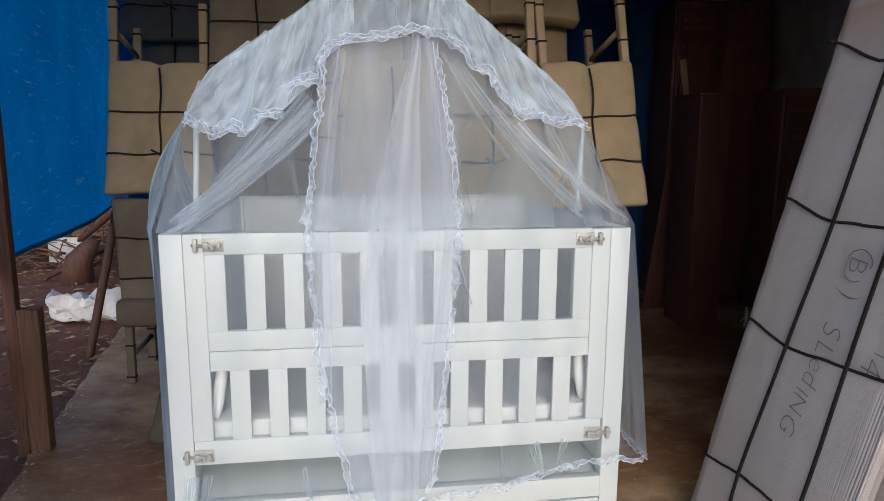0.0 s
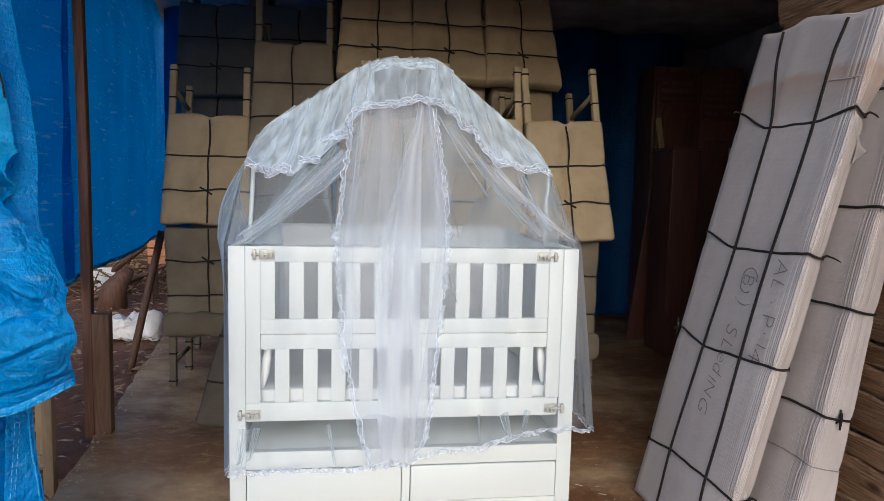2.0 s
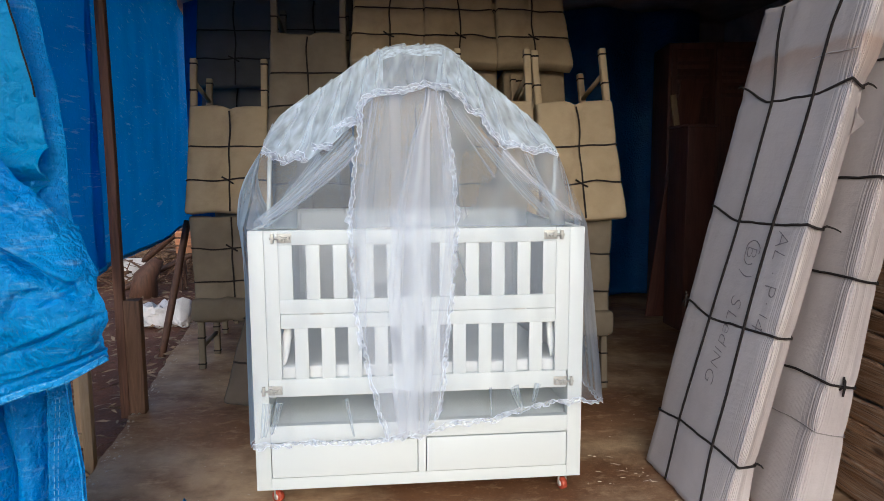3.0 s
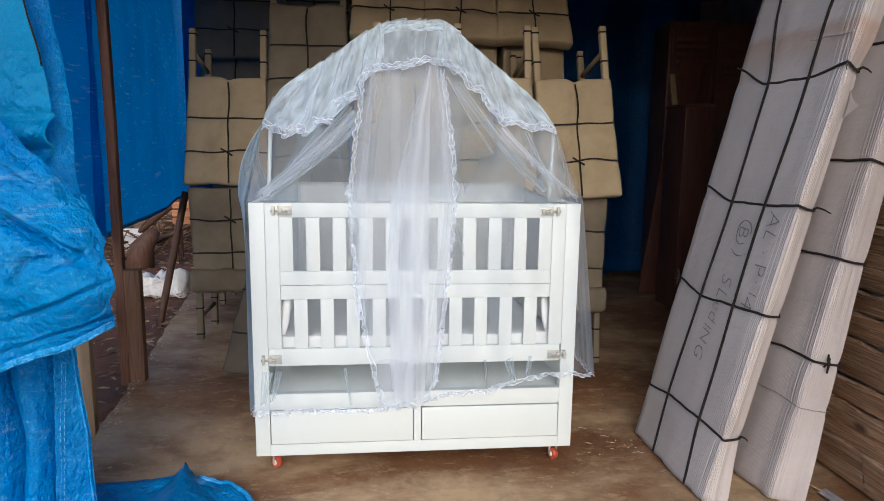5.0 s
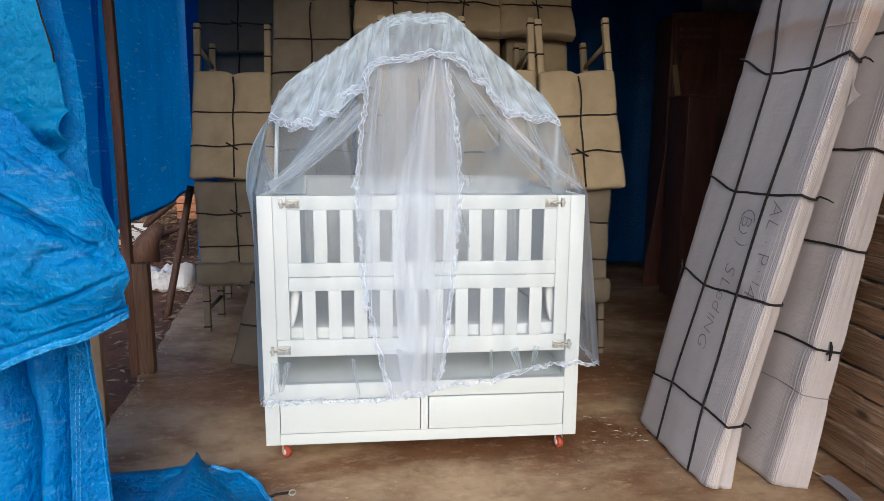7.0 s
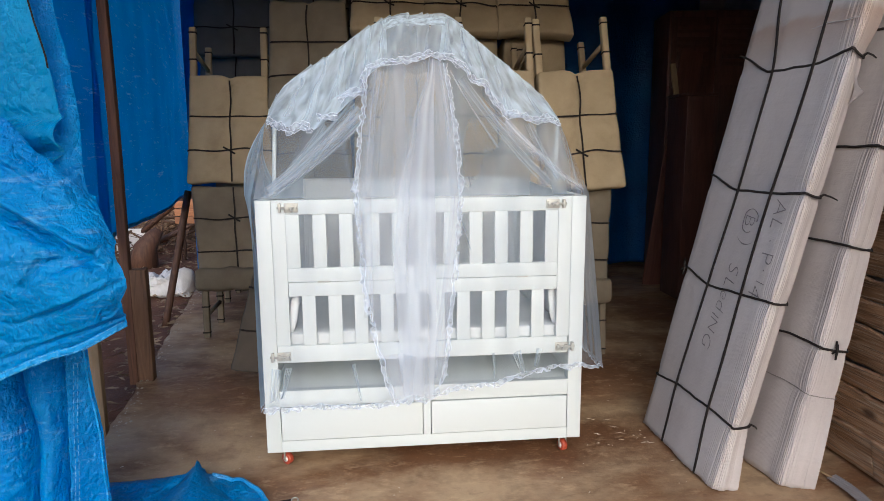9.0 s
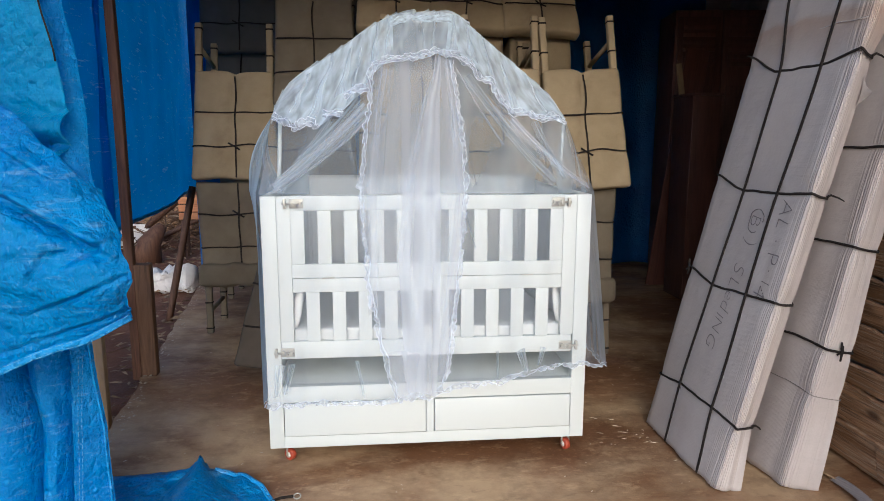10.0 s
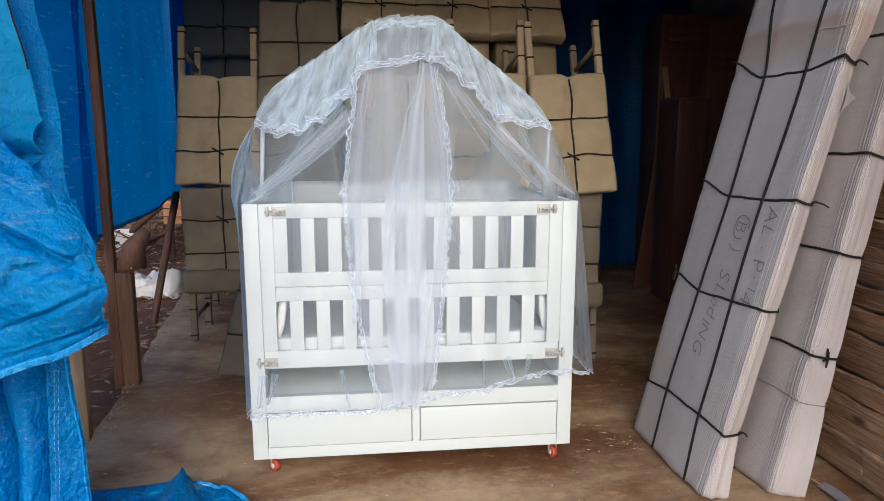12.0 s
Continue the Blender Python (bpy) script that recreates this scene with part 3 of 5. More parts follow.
            part("fork", tube([q, q + Vector((0, 0, 0.02)), Vector((x, y, 0.072)) + d * 0.012 * s], 0.004, 6), STEEL, c)
    return crib


make_crib()


def make_bedding():
    def soft(p):
        q = p.copy()
        q.z += 0.005 * wob(p.x * 5, p.y * 5) if p.z > 0.48 else 0
        return q
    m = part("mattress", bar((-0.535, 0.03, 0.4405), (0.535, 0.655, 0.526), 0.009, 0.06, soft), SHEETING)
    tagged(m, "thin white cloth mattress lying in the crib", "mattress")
    # cloth bumper along the back and both sides
    def run(u, v):
        pts = [(-0.53, 0.05), (-0.502, 0.615), (-0.487, 0.638), (0.462, 0.64), (0.478, 0.618), (0.53, 0.05)]
        k = u * 5
        i = min(4, int(k))
        a, b = Vector(pts[i]), Vector(pts[i + 1])
        q = a.lerp(b, k - i)
        topz = 1.026 + 0.038 * min(1, max(0, (q.y - 0.06) / 0.56)) + 0.003 * wob(u * 14)
        z = 0.53 + (topz - 0.53) * v
        mid = Vector((0, 0.3)) - q
        q = q + mid.normalized() * (0.006 * wob(u * 11, v * 3) + 0.006 * math.sin(3.1416 * v))
        return Vector((q.x, q.y, z))
    b = sheet(120, 24, run)
    bmesh.ops.solidify(b, geom=b.faces[:], thickness=0.02)
    tagged(part("crib_bumper", b, CLOTH), "soft white cloth bumper standing inside the crib", "crib bumper")
    # bolsters in the corners
    for x, y, tilt in ((-0.5, 0.06, 0.004), (0.505, 0.06, -0.003)):
        pts = [(x + tilt * k, y, 0.525 + 0.026 * k) for k in range(7)]
        bm = tube(pts, [0.009, 0.014, 0.017, 0.017, 0.017, 0.014, 0.009], 12)
        tagged(part("bolster", bm, CLOTH), "small white cloth bolster standing in the crib corner", "bolster")


make_bedding()

# ---------------------------------------------------------------- canopy and net
ARCH = [(-0.6, 1.304), (-0.525, 1.432), (-0.34, 1.558), (-0.135, 1.69), (0.0, 1.71), (0.125, 1.704), (0.235, 1.622), (0.393, 1.497), (0.512, 1.398), (0.585, 1.3)]
ARCH_Y = 0.33


def arch(a):
    """The canopy's arch from its left end (-1) to its right end (1)."""
    k = (a + 1) / 2 * (len(ARCH) - 1)
    i = min(len(ARCH) - 2, max(0, int(k)))
    t = k - i
    p = [Vector(ARCH[min(len(ARCH) - 1, max(0, j))]) for j in (i - 1, i, i + 1, i + 2)]
    q = 0.5 * (2 * p[1] + (p[2] - p[0]) * t + (2 * p[0] - 5 * p[1] + 4 * p[2] - p[3]) * t * t + (3 * p[1] - p[0] - 3 * p[2] + p[3]) * t ** 3)
    return Vector((q.x, ARCH_Y, q.y))


HEM_LINE = [(-0.7, 0.262), (-0.599, 0.266), (-0.426, 0.264), (-0.157, 0.266), (0.012, 0.28), (0.097, 0.314), (0.257, 0.326), (0.343, 0.358), (0.505, 0.388), (0.66, 0.378)]


def front(a, v):
    """The net's front: v 0 to 1 from the arch to the front rail, 1 to 2 down to the hem."""
    rail = Vector((0.594 * a - 0.004, -0.014, 1.03))
    if v <= 1:
        p = arch(a).lerp(rail, v)
        p.z -= 0.018 * math.sin(3.1416 * v) * (1 - a * a)
        p.y += 0.015 * math.sin(3.1416 * v)
        amp = 0.010 * min(1, v * 1.5)
    else:
        w = v - 1
        flare = 0.07 * w * max(0, a) ** 4
        x = rail.x + flare
        p = Vector((x, rail.y - 0.012 * w - 0.01 * math.sin(3.1416 * w), rail.z + (curve_at(HEM_LINE, x) - rail.z) * w))
        amp = 0.007 + 0.006 * w
    fold = wob(a * 7, 0.3 * v, 1) + 0.55 * wob(a * 16, 0.5 * v, 2)
    p.y -= abs(amp) * (fold + 0.6)
    return p


def side(sign, b, v):
    """The net over an end of the crib: b from the front corner to the back."""
    top = arch(sign)
    bulge = (0.06 if sign < 0 else 0.0) * min(1.0, b / 0.22) ** 0.6 * (1 - 0.5 * b)
    rail = Vector((sign * (0.6 + bulge) - 0.003, -0.014 + 0.77 * b, 1.033))
    if v <= 1:
        p = top.lerp(rail, v)
        p.x += sign * (0.03 if sign < 0 else 0.012) * math.sin(3.1416 * v) * min(1, b / 0.22) ** 0.6
        amp = 0.010 * v
    else:
        w = v - 1
        low = 0.255 + 0.03 * b if sign < 0 else 0.372
        p = Vector((rail.x - sign * bulge * (1 - (1 - w) ** 3) + (0.068 * w if sign > 0 else 0), rail.y, rail.z + (low - rail.z) * w))
        amp = 0.010 + 0.008 * w
    p.x += sign * amp * (0.7 * wob(b * 6, v * 0.3, 11) + 0.6 * wob(b * 13, v * 0.4, 12) + 0.2)
    return p


def ruffle(name, points, across, width, net, seed=0, label="", fold=0.005):
    """A gathered lace edging along points, spreading to the side given: a sheer band between two bright wavy rims."""
    pts = [Vector(p) for p in points]
    lengths = [0.0]
    for a, b in zip(pts, pts[1:]):
        lengths.append(lengths[-1] + (b - a).length)
    count = max(14, int(lengths[-1] / 0.0028))
    bm = bmesh.new()
    rows = []
    j = 0
    q0 = Vector(across)
    for i in range(count + 1):
        s = lengths[-1] * i / count
        while j < len(pts) - 2 and lengths[j + 1] < s:
            j += 1
        t = (s - lengths[j]) / max(1e-6, lengths[j + 1] - lengths[j])
        p = pts[j].lerp(pts[j + 1], t)
        d = (pts[j + 1] - pts[j]).normalized()
        q = (q0 - d * q0.dot(d)).normalized()
        n = d.cross(q)
        puff = 1.1 * wob(s * 21, seed + 3) + 0.9 * wob(s * 53, seed + 5) + 0.5 * wob(s * 117, seed + 6)
        outer = width * max(0.05, 0.5 + 0.6 * puff)
        inner = -width * max(0.02, 0.28 + 0.6 * wob(s * 17, seed + 13) + 0.4 * wob(s * 61, seed + 15))
        slip = 0.014 * wob(s * 33, seed + 21) + 0.01 * wob(s * 74, seed + 23)
        row = []
        for k in range(6):
            f = k / 5
            off = inner + (outer - inner) * f
            up = fold * (wob(s * 34, f * 1.2, seed + 31) + 0.7 * wob(s * 75, f, seed + 33)) - 0.5 * fold
            row.append(p + q * off + n * up + d * slip * f)
        rows.append(row)
    grid = [[bm.verts.new(c) for c in row] for row in rows]
    for r0, r1 in zip(grid, grid[1:]):
        for k in range(5):
            bm.faces.new((r0[k], r1[k], r1[k + 1], r0[k + 1]))
    ob = part(name, bm, LACE, net, label)
    for k, thin in ((0, 0.0009), (5, 0.0012)):
        radii = [thin * (1 + 0.9 * max(0, wob(i * 0.11, k + seed))) for i in range(len(rows))]
        part("rim", tube([row[k] for row in rows], radii, 5), RIM, ob)
    return ob


VALANCE = [(-0.6, 1.30), (-0.48, 1.278), (-0.40, 1.268), (-0.325, 1.318), (-0.24, 1.385), (-0.205, 1.462), (-0.131, 1.515), (-0.047, 1.528), (0.06, 1.552), (0.135, 1.542), (0.188, 1.50), (0.25, 1.43), (0.34, 1.315), (0.42, 1.314), (0.51, 1.294), (0.585, 1.29)]
PANEL_LEFT = [(0.27, -0.122), (0.394, -0.155), (0.55, -0.19), (0.715, -0.221), (1.04, -0.243), (1.19, -0.23), (1.378, -0.208), (1.62, -0.19)]
PANEL_RIGHT = [(0.27, 0.03), (0.34, 0.045), (0.408, 0.065), (0.58, 0.082), (0.81, 0.106), (1.056, 0.125), (1.2, 0.127), (1.38, 0.115), (1.49, 0.1), (1.6, 0.1)]


def on_front(x, z, lift=0.0):
    """The place on the net's front at x and height z."""
    a = max(-1, min(1, x / 0.612))
    for _ in range(12):
        lo, hi = 0.0, 2.0
        for _ in range(18):
            mid = (lo + hi) / 2
            lo, hi = (mid, hi) if front(a, mid).z > z else (lo, mid)
        p = front(a, lo)
        a = max(-1, min(1, a + (x - p.x) / 0.62))
    return Vector((p.x, p.y - lift, p.z))


def arch_height(x):
    lo, hi = -1.0, 1.0
    for _ in range(20):
        mid = (lo + hi) / 2
        lo, hi = (mid, hi) if arch(mid).x < x else (lo, mid)
    return arch(lo).z


def cap(u, v, lift=0.0):
    """The cap from the arch (v 0) down to the valance (v 1); its ends draw up towards the crown."""
    bx = -0.588 + 1.158 * u
    if u < 0.4:
        tx = -0.588 + 0.462 * (u / 0.4) ** 0.6
    elif u > 0.58:
        tx = 0.57 - 0.46 * ((1 - u) / 0.42) ** 0.6
    else:
        tx = -0.126 + 0.236 * (u - 0.4) / 0.18
    x = tx + (bx - tx) * v
    z0, z1 = arch_height(tx), curve_at(VALANCE, bx)
    crown = arch_height(x)
    z = min(z0 + (z1 - z0) * v - 0.012 * math.sin(3.1416 * v), crown - 0.001)
    p = on_front(x, z, 0.0)
    fold = wob(u * 15, v * 1.4, 3) + 0.4 * wob(u * 31, v * 2.2, 8) + 0.9 * wob(u * 9 + v * 2, v * 3.5, 18)
    p.y -= 0.006 + lift + 0.026 * v ** 1.4 + 0.016 * fold * min(1, v * 3)
    p.z += 0.004 * wob(u * 17, 4.4) * (1 - v)
    return p


def make_net():
    frame_thing = thing("canopy_frame", "white metal arch frame clamped to the crib for the net", "canopy frame")
    part("arch_wire", tube([arch(-1 + i / 20) - Vector((0, 0, 0.022)) for i in range(41)], 0.003, 8), WHITE, frame_thing)
    for x, a in ((-0.582, -1), (0.566, 1)):
        end = arch(a)
        part("upright_rod", tube([(x, ARCH_Y, 0.96), (x + 0.006, ARCH_Y, 1.1), (x + 0.017, ARCH_Y, end.z - 0.012)] if a < 0 else [(x, ARCH_Y, 0.96), (x + 0.004, ARCH_Y, 1.1), (x + 0.011, ARCH_Y, end.z - 0.012)], 0.0082, 10), WHITE, frame_thing)
        part("clamp", bar((x - 0.014, ARCH_Y - 0.02, 0.93), (x + 0.008, ARCH_Y + 0.02, 0.995), 0.004), WHITE, frame_thing)

    net = thing("mosquito_net", "sheer white mosquito net with lace ruffles draped over the crib", "mosquito net")
    part("upper_drape", sheet(140, 40, lambda u, v: front(2 * u - 1, v)), NET_UPPER, net)
    part("front_drape", sheet(140, 40, lambda u, v: front(2 * u - 1, 1 + v)), NET, net)
    # the left end takes the net tinted with the tarpaulins' blue light
    for sign in (-1, 1):
        part("side_drape", sheet(50, 60, lambda u, v: side(sign, u, 2 * v)), NET_BLUE_LIT if sign < 0 else NET_SIDE, net)

    def behind(u, v):
        a = 2 * u - 1
        rail = Vector((0.61 * a, 0.76, 1.05))
        p = arch(a).lerp(rail, min(1, 2 * v))
        if v > 0.5:
            p.z = 1.05 - (v - 0.5) * 1.2
        p.y += 0.014 * v * (wob(a * 7, 3, 4) + wob(a * 15, 5, 4))
        return p
    part("back_drape", sheet(100, 40, behind), NET_BACK, net)

    # cap over the arch: two gathered ends and a thinner middle
    for lo, hi, mat in ((0.0, 0.405, NET_CAP), (0.395, 0.585, NET_CROWN), (0.575, 1.0, NET_CAP)):
        part("cap_front", sheet(int(150 * (hi - lo)) + 8, 30, lambda u, v: cap(lo + (hi - lo) * u, v, 0.004 if mat is NET_CAP else 0.0)), mat, net)

    def cap_behind(u, v):
        x0 = arch(-1 + 2 * u)
        return x0 + Vector((0, 0.22 * v, (curve_at(VALANCE, x0.x * 0.97) - x0.z) * v * 0.8))
    part("cap_back", sheet(60, 8, cap_behind), NET_UPPER, net)
    # broad gathers lying doubled on the cap
    for k, (u, start, reach, wide) in enumerate(((0.06, 0.1, 0.8, 0.02), (0.13, 0.0, 0.9, 0.028), (0.21, 0.1, 0.7, 0.03), (0.26, 0.2, 0.95, 0.018), (0.33, 0.0, 0.8, 0.026), (0.385, 0.0, 1.0, 0.022),
                                                 (0.5, 0.3, 0.95, 0.008), (0.53, 0.2, 1.0, 0.01), (0.6, 0.0, 0.9, 0.024), (0.67, 0.1, 0.8, 0.03), (0.75, 0.0, 0.7, 0.02), (0.82, 0.2, 0.95, 0.03), (0.93, 0.1, 0.8, 0.02))):
        part("gather", sheet(6, 24, lambda p, q: cap(max(0.0, min(1.0, u + (p - 0.5) * wide * (0.5 + 0.8 * q) + 0.012 * wob(q * 3, k))), start + (reach - start) * q, 0.008 + 0.006 * math.sin(3.1416 * p))), NET_CROWN, net)
    # doubled band below the crown
    part("crown_band", sheet(40, 4, lambda u, v: on_front(-0.135 + 0.245 * u, arch_height(-0.135 + 0.245 * u) - 0.012 - 0.03 * v - 0.004 * wob(u * 8, v), 0.012)), NET_CAP, net, "doubled white band below the crown")
    # frill standing up along the arch, in uneven steps
    def frill(u, v):
        a = -0.985 + 1.97 * u
        s = u * 21 + 2.2 * wob(u * 9, 3)
        step = s - math.floor(s)
        tall = (0.003 + 0.013 * step ** 1.5 * (0.6 + 0.8 * abs(wob(math.floor(s) * 1.7, 9)))) * (1.0 if u < 0.62 else 0.45)
        p = arch(a)
        return p + Vector((0.004 * wob(u * 40, v), -0.006 + 0.006 * wob(u * 50, 2), -0.012 + (tall + 0.012) * v))
    part("crest_frill", sheet(260, 3, frill), NET_CAP, net)
    pieces = (((-0.585, 1.305), (-0.53, 1.29), (-0.49, 1.262), (-0.43, 1.285), (-0.40, 1.262)), ((-0.385, 1.31), (-0.31, 1.318)), ((-0.305, 1.375), (-0.27, 1.4), (-0.215, 1.405)),
              ((-0.205, 1.4), (-0.215, 1.45), (-0.19, 1.5), (-0.135, 1.52)), ((-0.135, 1.52), (-0.05, 1.523), (0.03, 1.548), (0.09, 1.545), (0.13, 1.53)),
              ((0.13, 1.53), (0.18, 1.5), (0.2, 1.45), (0.25, 1.44), (0.27, 1.39), (0.33, 1.32), (0.39, 1.325), (0.43, 1.3), (0.5, 1.31), (0.555, 1.29)))
    for k, piece in enumerate(pieces):
        seg = [on_front(max(-0.58, min(0.56, x)), z, 0.05) for x, z in piece]
        ruffle("valance_ruffle", seg, (0, -0.2, 1), 0.024, net, k * 7, "gathered white lace ruffle", 0.008)
        ruffle("valance_ruffle", [p + Vector((0.002, -0.008, -0.004)) for p in seg], (0, -0.2, -1), 0.017, net, k * 7 + 80, "", 0.01)

    # loose front panel hanging over the gate
    def panel(u, v):
        z = 1.53 - (1.258 - 0.05 * u) * v
        lo, hi = curve_at(PANEL_LEFT, z), curve_at(PANEL_RIGHT, z)
        x = lo + (hi - lo) * u
        p = on_front(x, z, 0.018)
        p.y -= 0.007 * (wob(u * 5, v * 0.7, 21) + 0.5 * wob(u * 11, v * 0.7, 22) + 0.8)
        p.z += 0.012 * wob(u * 4, 33) * v
        return p
    part("front_panel", sheet(48, 64, panel), NET_PANEL, net)

    # doubled pleats that fan out from the valance
    def fan(left, right, top, low, lift):
        def at(u, v):
            z = top + (low - top) * v
            x = curve_at(left, z) + (curve_at(right, z) - curve_at(left, z)) * u
            p = on_front(x, z + 0.008 * math.sin(5 * u), lift)
            p.y -= 0.01 * math.sin(3.1416 * u) + 0.004 * wob(u * 5, v, 41)
            return p
        return sheet(18, 50, at)
    part("pleat", fan([(0.3, -0.085), (0.55, -0.105), (0.8, -0.116), (1.05, -0.097), (1.3, -0.03), (1.52, 0.045)], [(0.3, 0.02), (0.55, 0.03), (0.8, 0.034), (1.05, 0.034), (1.3, 0.045), (1.52, 0.06)], 1.53, 0.3, 0.034), NET_PLEAT, net)
    part("pleat", fan([(1.05, -0.225), (1.3, -0.2), (1.5, -0.175)], [(1.05, -0.19), (1.3, -0.17), (1.5, -0.14)], 1.49, 0.6, 0.03), NET_PANEL, net)
    part("pleat", fan([(0.35, 0.02), (1.05, 0.09), (1.3, 0.085), (1.52, 0.07)], [(0.35, 0.06), (1.05, 0.122), (1.3, 0.118), (1.52, 0.095)], 1.52, 0.36, 0.028), NET_PANEL, net)
    part("pleat", fan([(0.28, -0.125), (0.5, -0.165)], [(0.28, -0.05), (0.5, 0.0)], 0.46, 0.285, 0.036), NET_PANEL, net)

    # swags drawn from the valance to the front corners
    def swag(x0, z0, x1, z1, wide0, wide1, seed, lift=0.01):
        def at(u, v):
            run = math.hypot(x1 - x0, z1 - z0)
            off = (2 * u - 1) * (wide0 + (wide1 - wide0) * v)
            bow = 0.02 * math.sin(3.1416 * v) * abs(x1 - x0) / run + 0.004 * wob(v * 3, seed * 1.7)
            x = x0 + (x1 - x0) * v - off * (z1 - z0) / run * (1 if x1 > x0 else -1)
            z = z0 + (z1 - z0) * v + off * abs(x1 - x0) / run - bow
            p = on_front(max(-0.595, min(0.585, x)), z, lift)
            p.y -= 0.008 * (1 + math.sin(u * 7 + seed + 2 * wob(v * 2, seed))) * (0.4 + 0.6 * v)
            return p
        return sheet(16, 30, at)
    for k, (x0, z0, x1, z1, w0, w1, mat) in enumerate((
            (-0.225, 1.345, -0.545, 1.05, 0.05, 0.024, NET_UPPER), (-0.235, 1.33, -0.56, 1.045, 0.022, 0.016, NET_PANEL), (-0.21, 1.3, -0.5, 1.065, 0.006, 0.003, NET_PLEAT), (-0.36, 1.29, -0.47, 1.15, 0.016, 0.008, NET_UPPER),
            (0.12, 1.49, 0.285, 1.2, 0.006, 0.005, NET_PLEAT), (0.16, 1.46, 0.46, 1.07, 0.02, 0.02, NET_UPPER), (0.27, 1.35, 0.575, 1.042, 0.022, 0.008, NET_PANEL), (0.33, 1.3, 0.585, 1.05, 0.016, 0.006, NET_PLEAT),
            (0.42, 1.29, 0.5, 1.08, 0.02, 0.012, NET_UPPER), (0.045, 1.55, -0.01, 1.18, 0.004, 0.002, NET_PLEAT), (0.062, 1.55, 0.03, 1.2, 0.003, 0.002, NET_PLEAT), (0.075, 1.55, 0.105, 1.2, 0.004, 0.002, NET_PLEAT),
            (-0.13, 1.5, -0.165, 1.1, 0.004, 0.002, NET_PANEL), (0.13, 1.3, 0.165, 1.06, 0.006, 0.002, NET_PANEL), (-0.3, 1.25, -0.26, 1.08, 0.012, 0.004, NET_BACK))):
        part("swag", swag(x0, z0, x1, z1, w0, w1, k, 0.01 + 0.002 * (k % 5)), mat, net)
    # loose creases over the niche and the gate
    for k, (x0, z0, x1, z1, w0) in enumerate(((-0.54, 0.42, -0.56, 0.3, 0.02), (-0.5, 0.42, -0.53, 0.31, 0.014), (-0.27, 0.43, -0.245, 0.29, 0.008), (0.245, 0.45, 0.25, 0.34, 0.006), (0.33, 0.45, 0.36, 0.37, 0.02), (0.42, 0.46, 0.4, 0.39, 0.014), (0.115, 1.0, 0.16, 0.84, 0.004))):
        part("crease", swag(x0, z0, x1, z1, w0, w0 * 0.5, k + 40, 0.012), NET_UPPER, net)

    # lace along the panel's sides and the hem
    for table, sgn, seed in ((PANEL_LEFT, -1, 2), (PANEL_RIGHT, 1, 6)):
        z1, z2 = (1.45, 0.275) if sgn < 0 else (1.52, 0.335)
        pts = [on_front(curve_at(table, z1 + (z2 - z1) * i / 60), z1 + (z2 - z1) * i / 60, 0.034) for i in range(61)]
        ruffle("panel_ruffle", pts, (sgn, 0, 0), 0.017, net, seed, "gathered white lace edging")
    ruffle("panel_hem", [panel(i / 12, 1.0) + Vector((0, -0.006, 0)) for i in range(13)], (0, 0, -1), 0.018, net, 8)
    ruffle("hem_ruffle", [front(-1 + i / 40, 2.0) + Vector((0, -0.004, 0)) for i in range(81)], (0, 0, -1), 0.02, net, 12, "gathered white lace hem")
    for sign in (-1, 1):
        ruffle("hem_ruffle", [side(sign, i / 30, 2.0) for i in range(31)], (0, 0, -1), 0.02, net, 14)


make_net()


# ---------------------------------------------------------------- wrapped chairs
CHAIR_H, CHAIR_W = 0.66, 0.44
CHAIR_LABEL = "upturned chair wrapped in brown cardboard with black rubber straps"


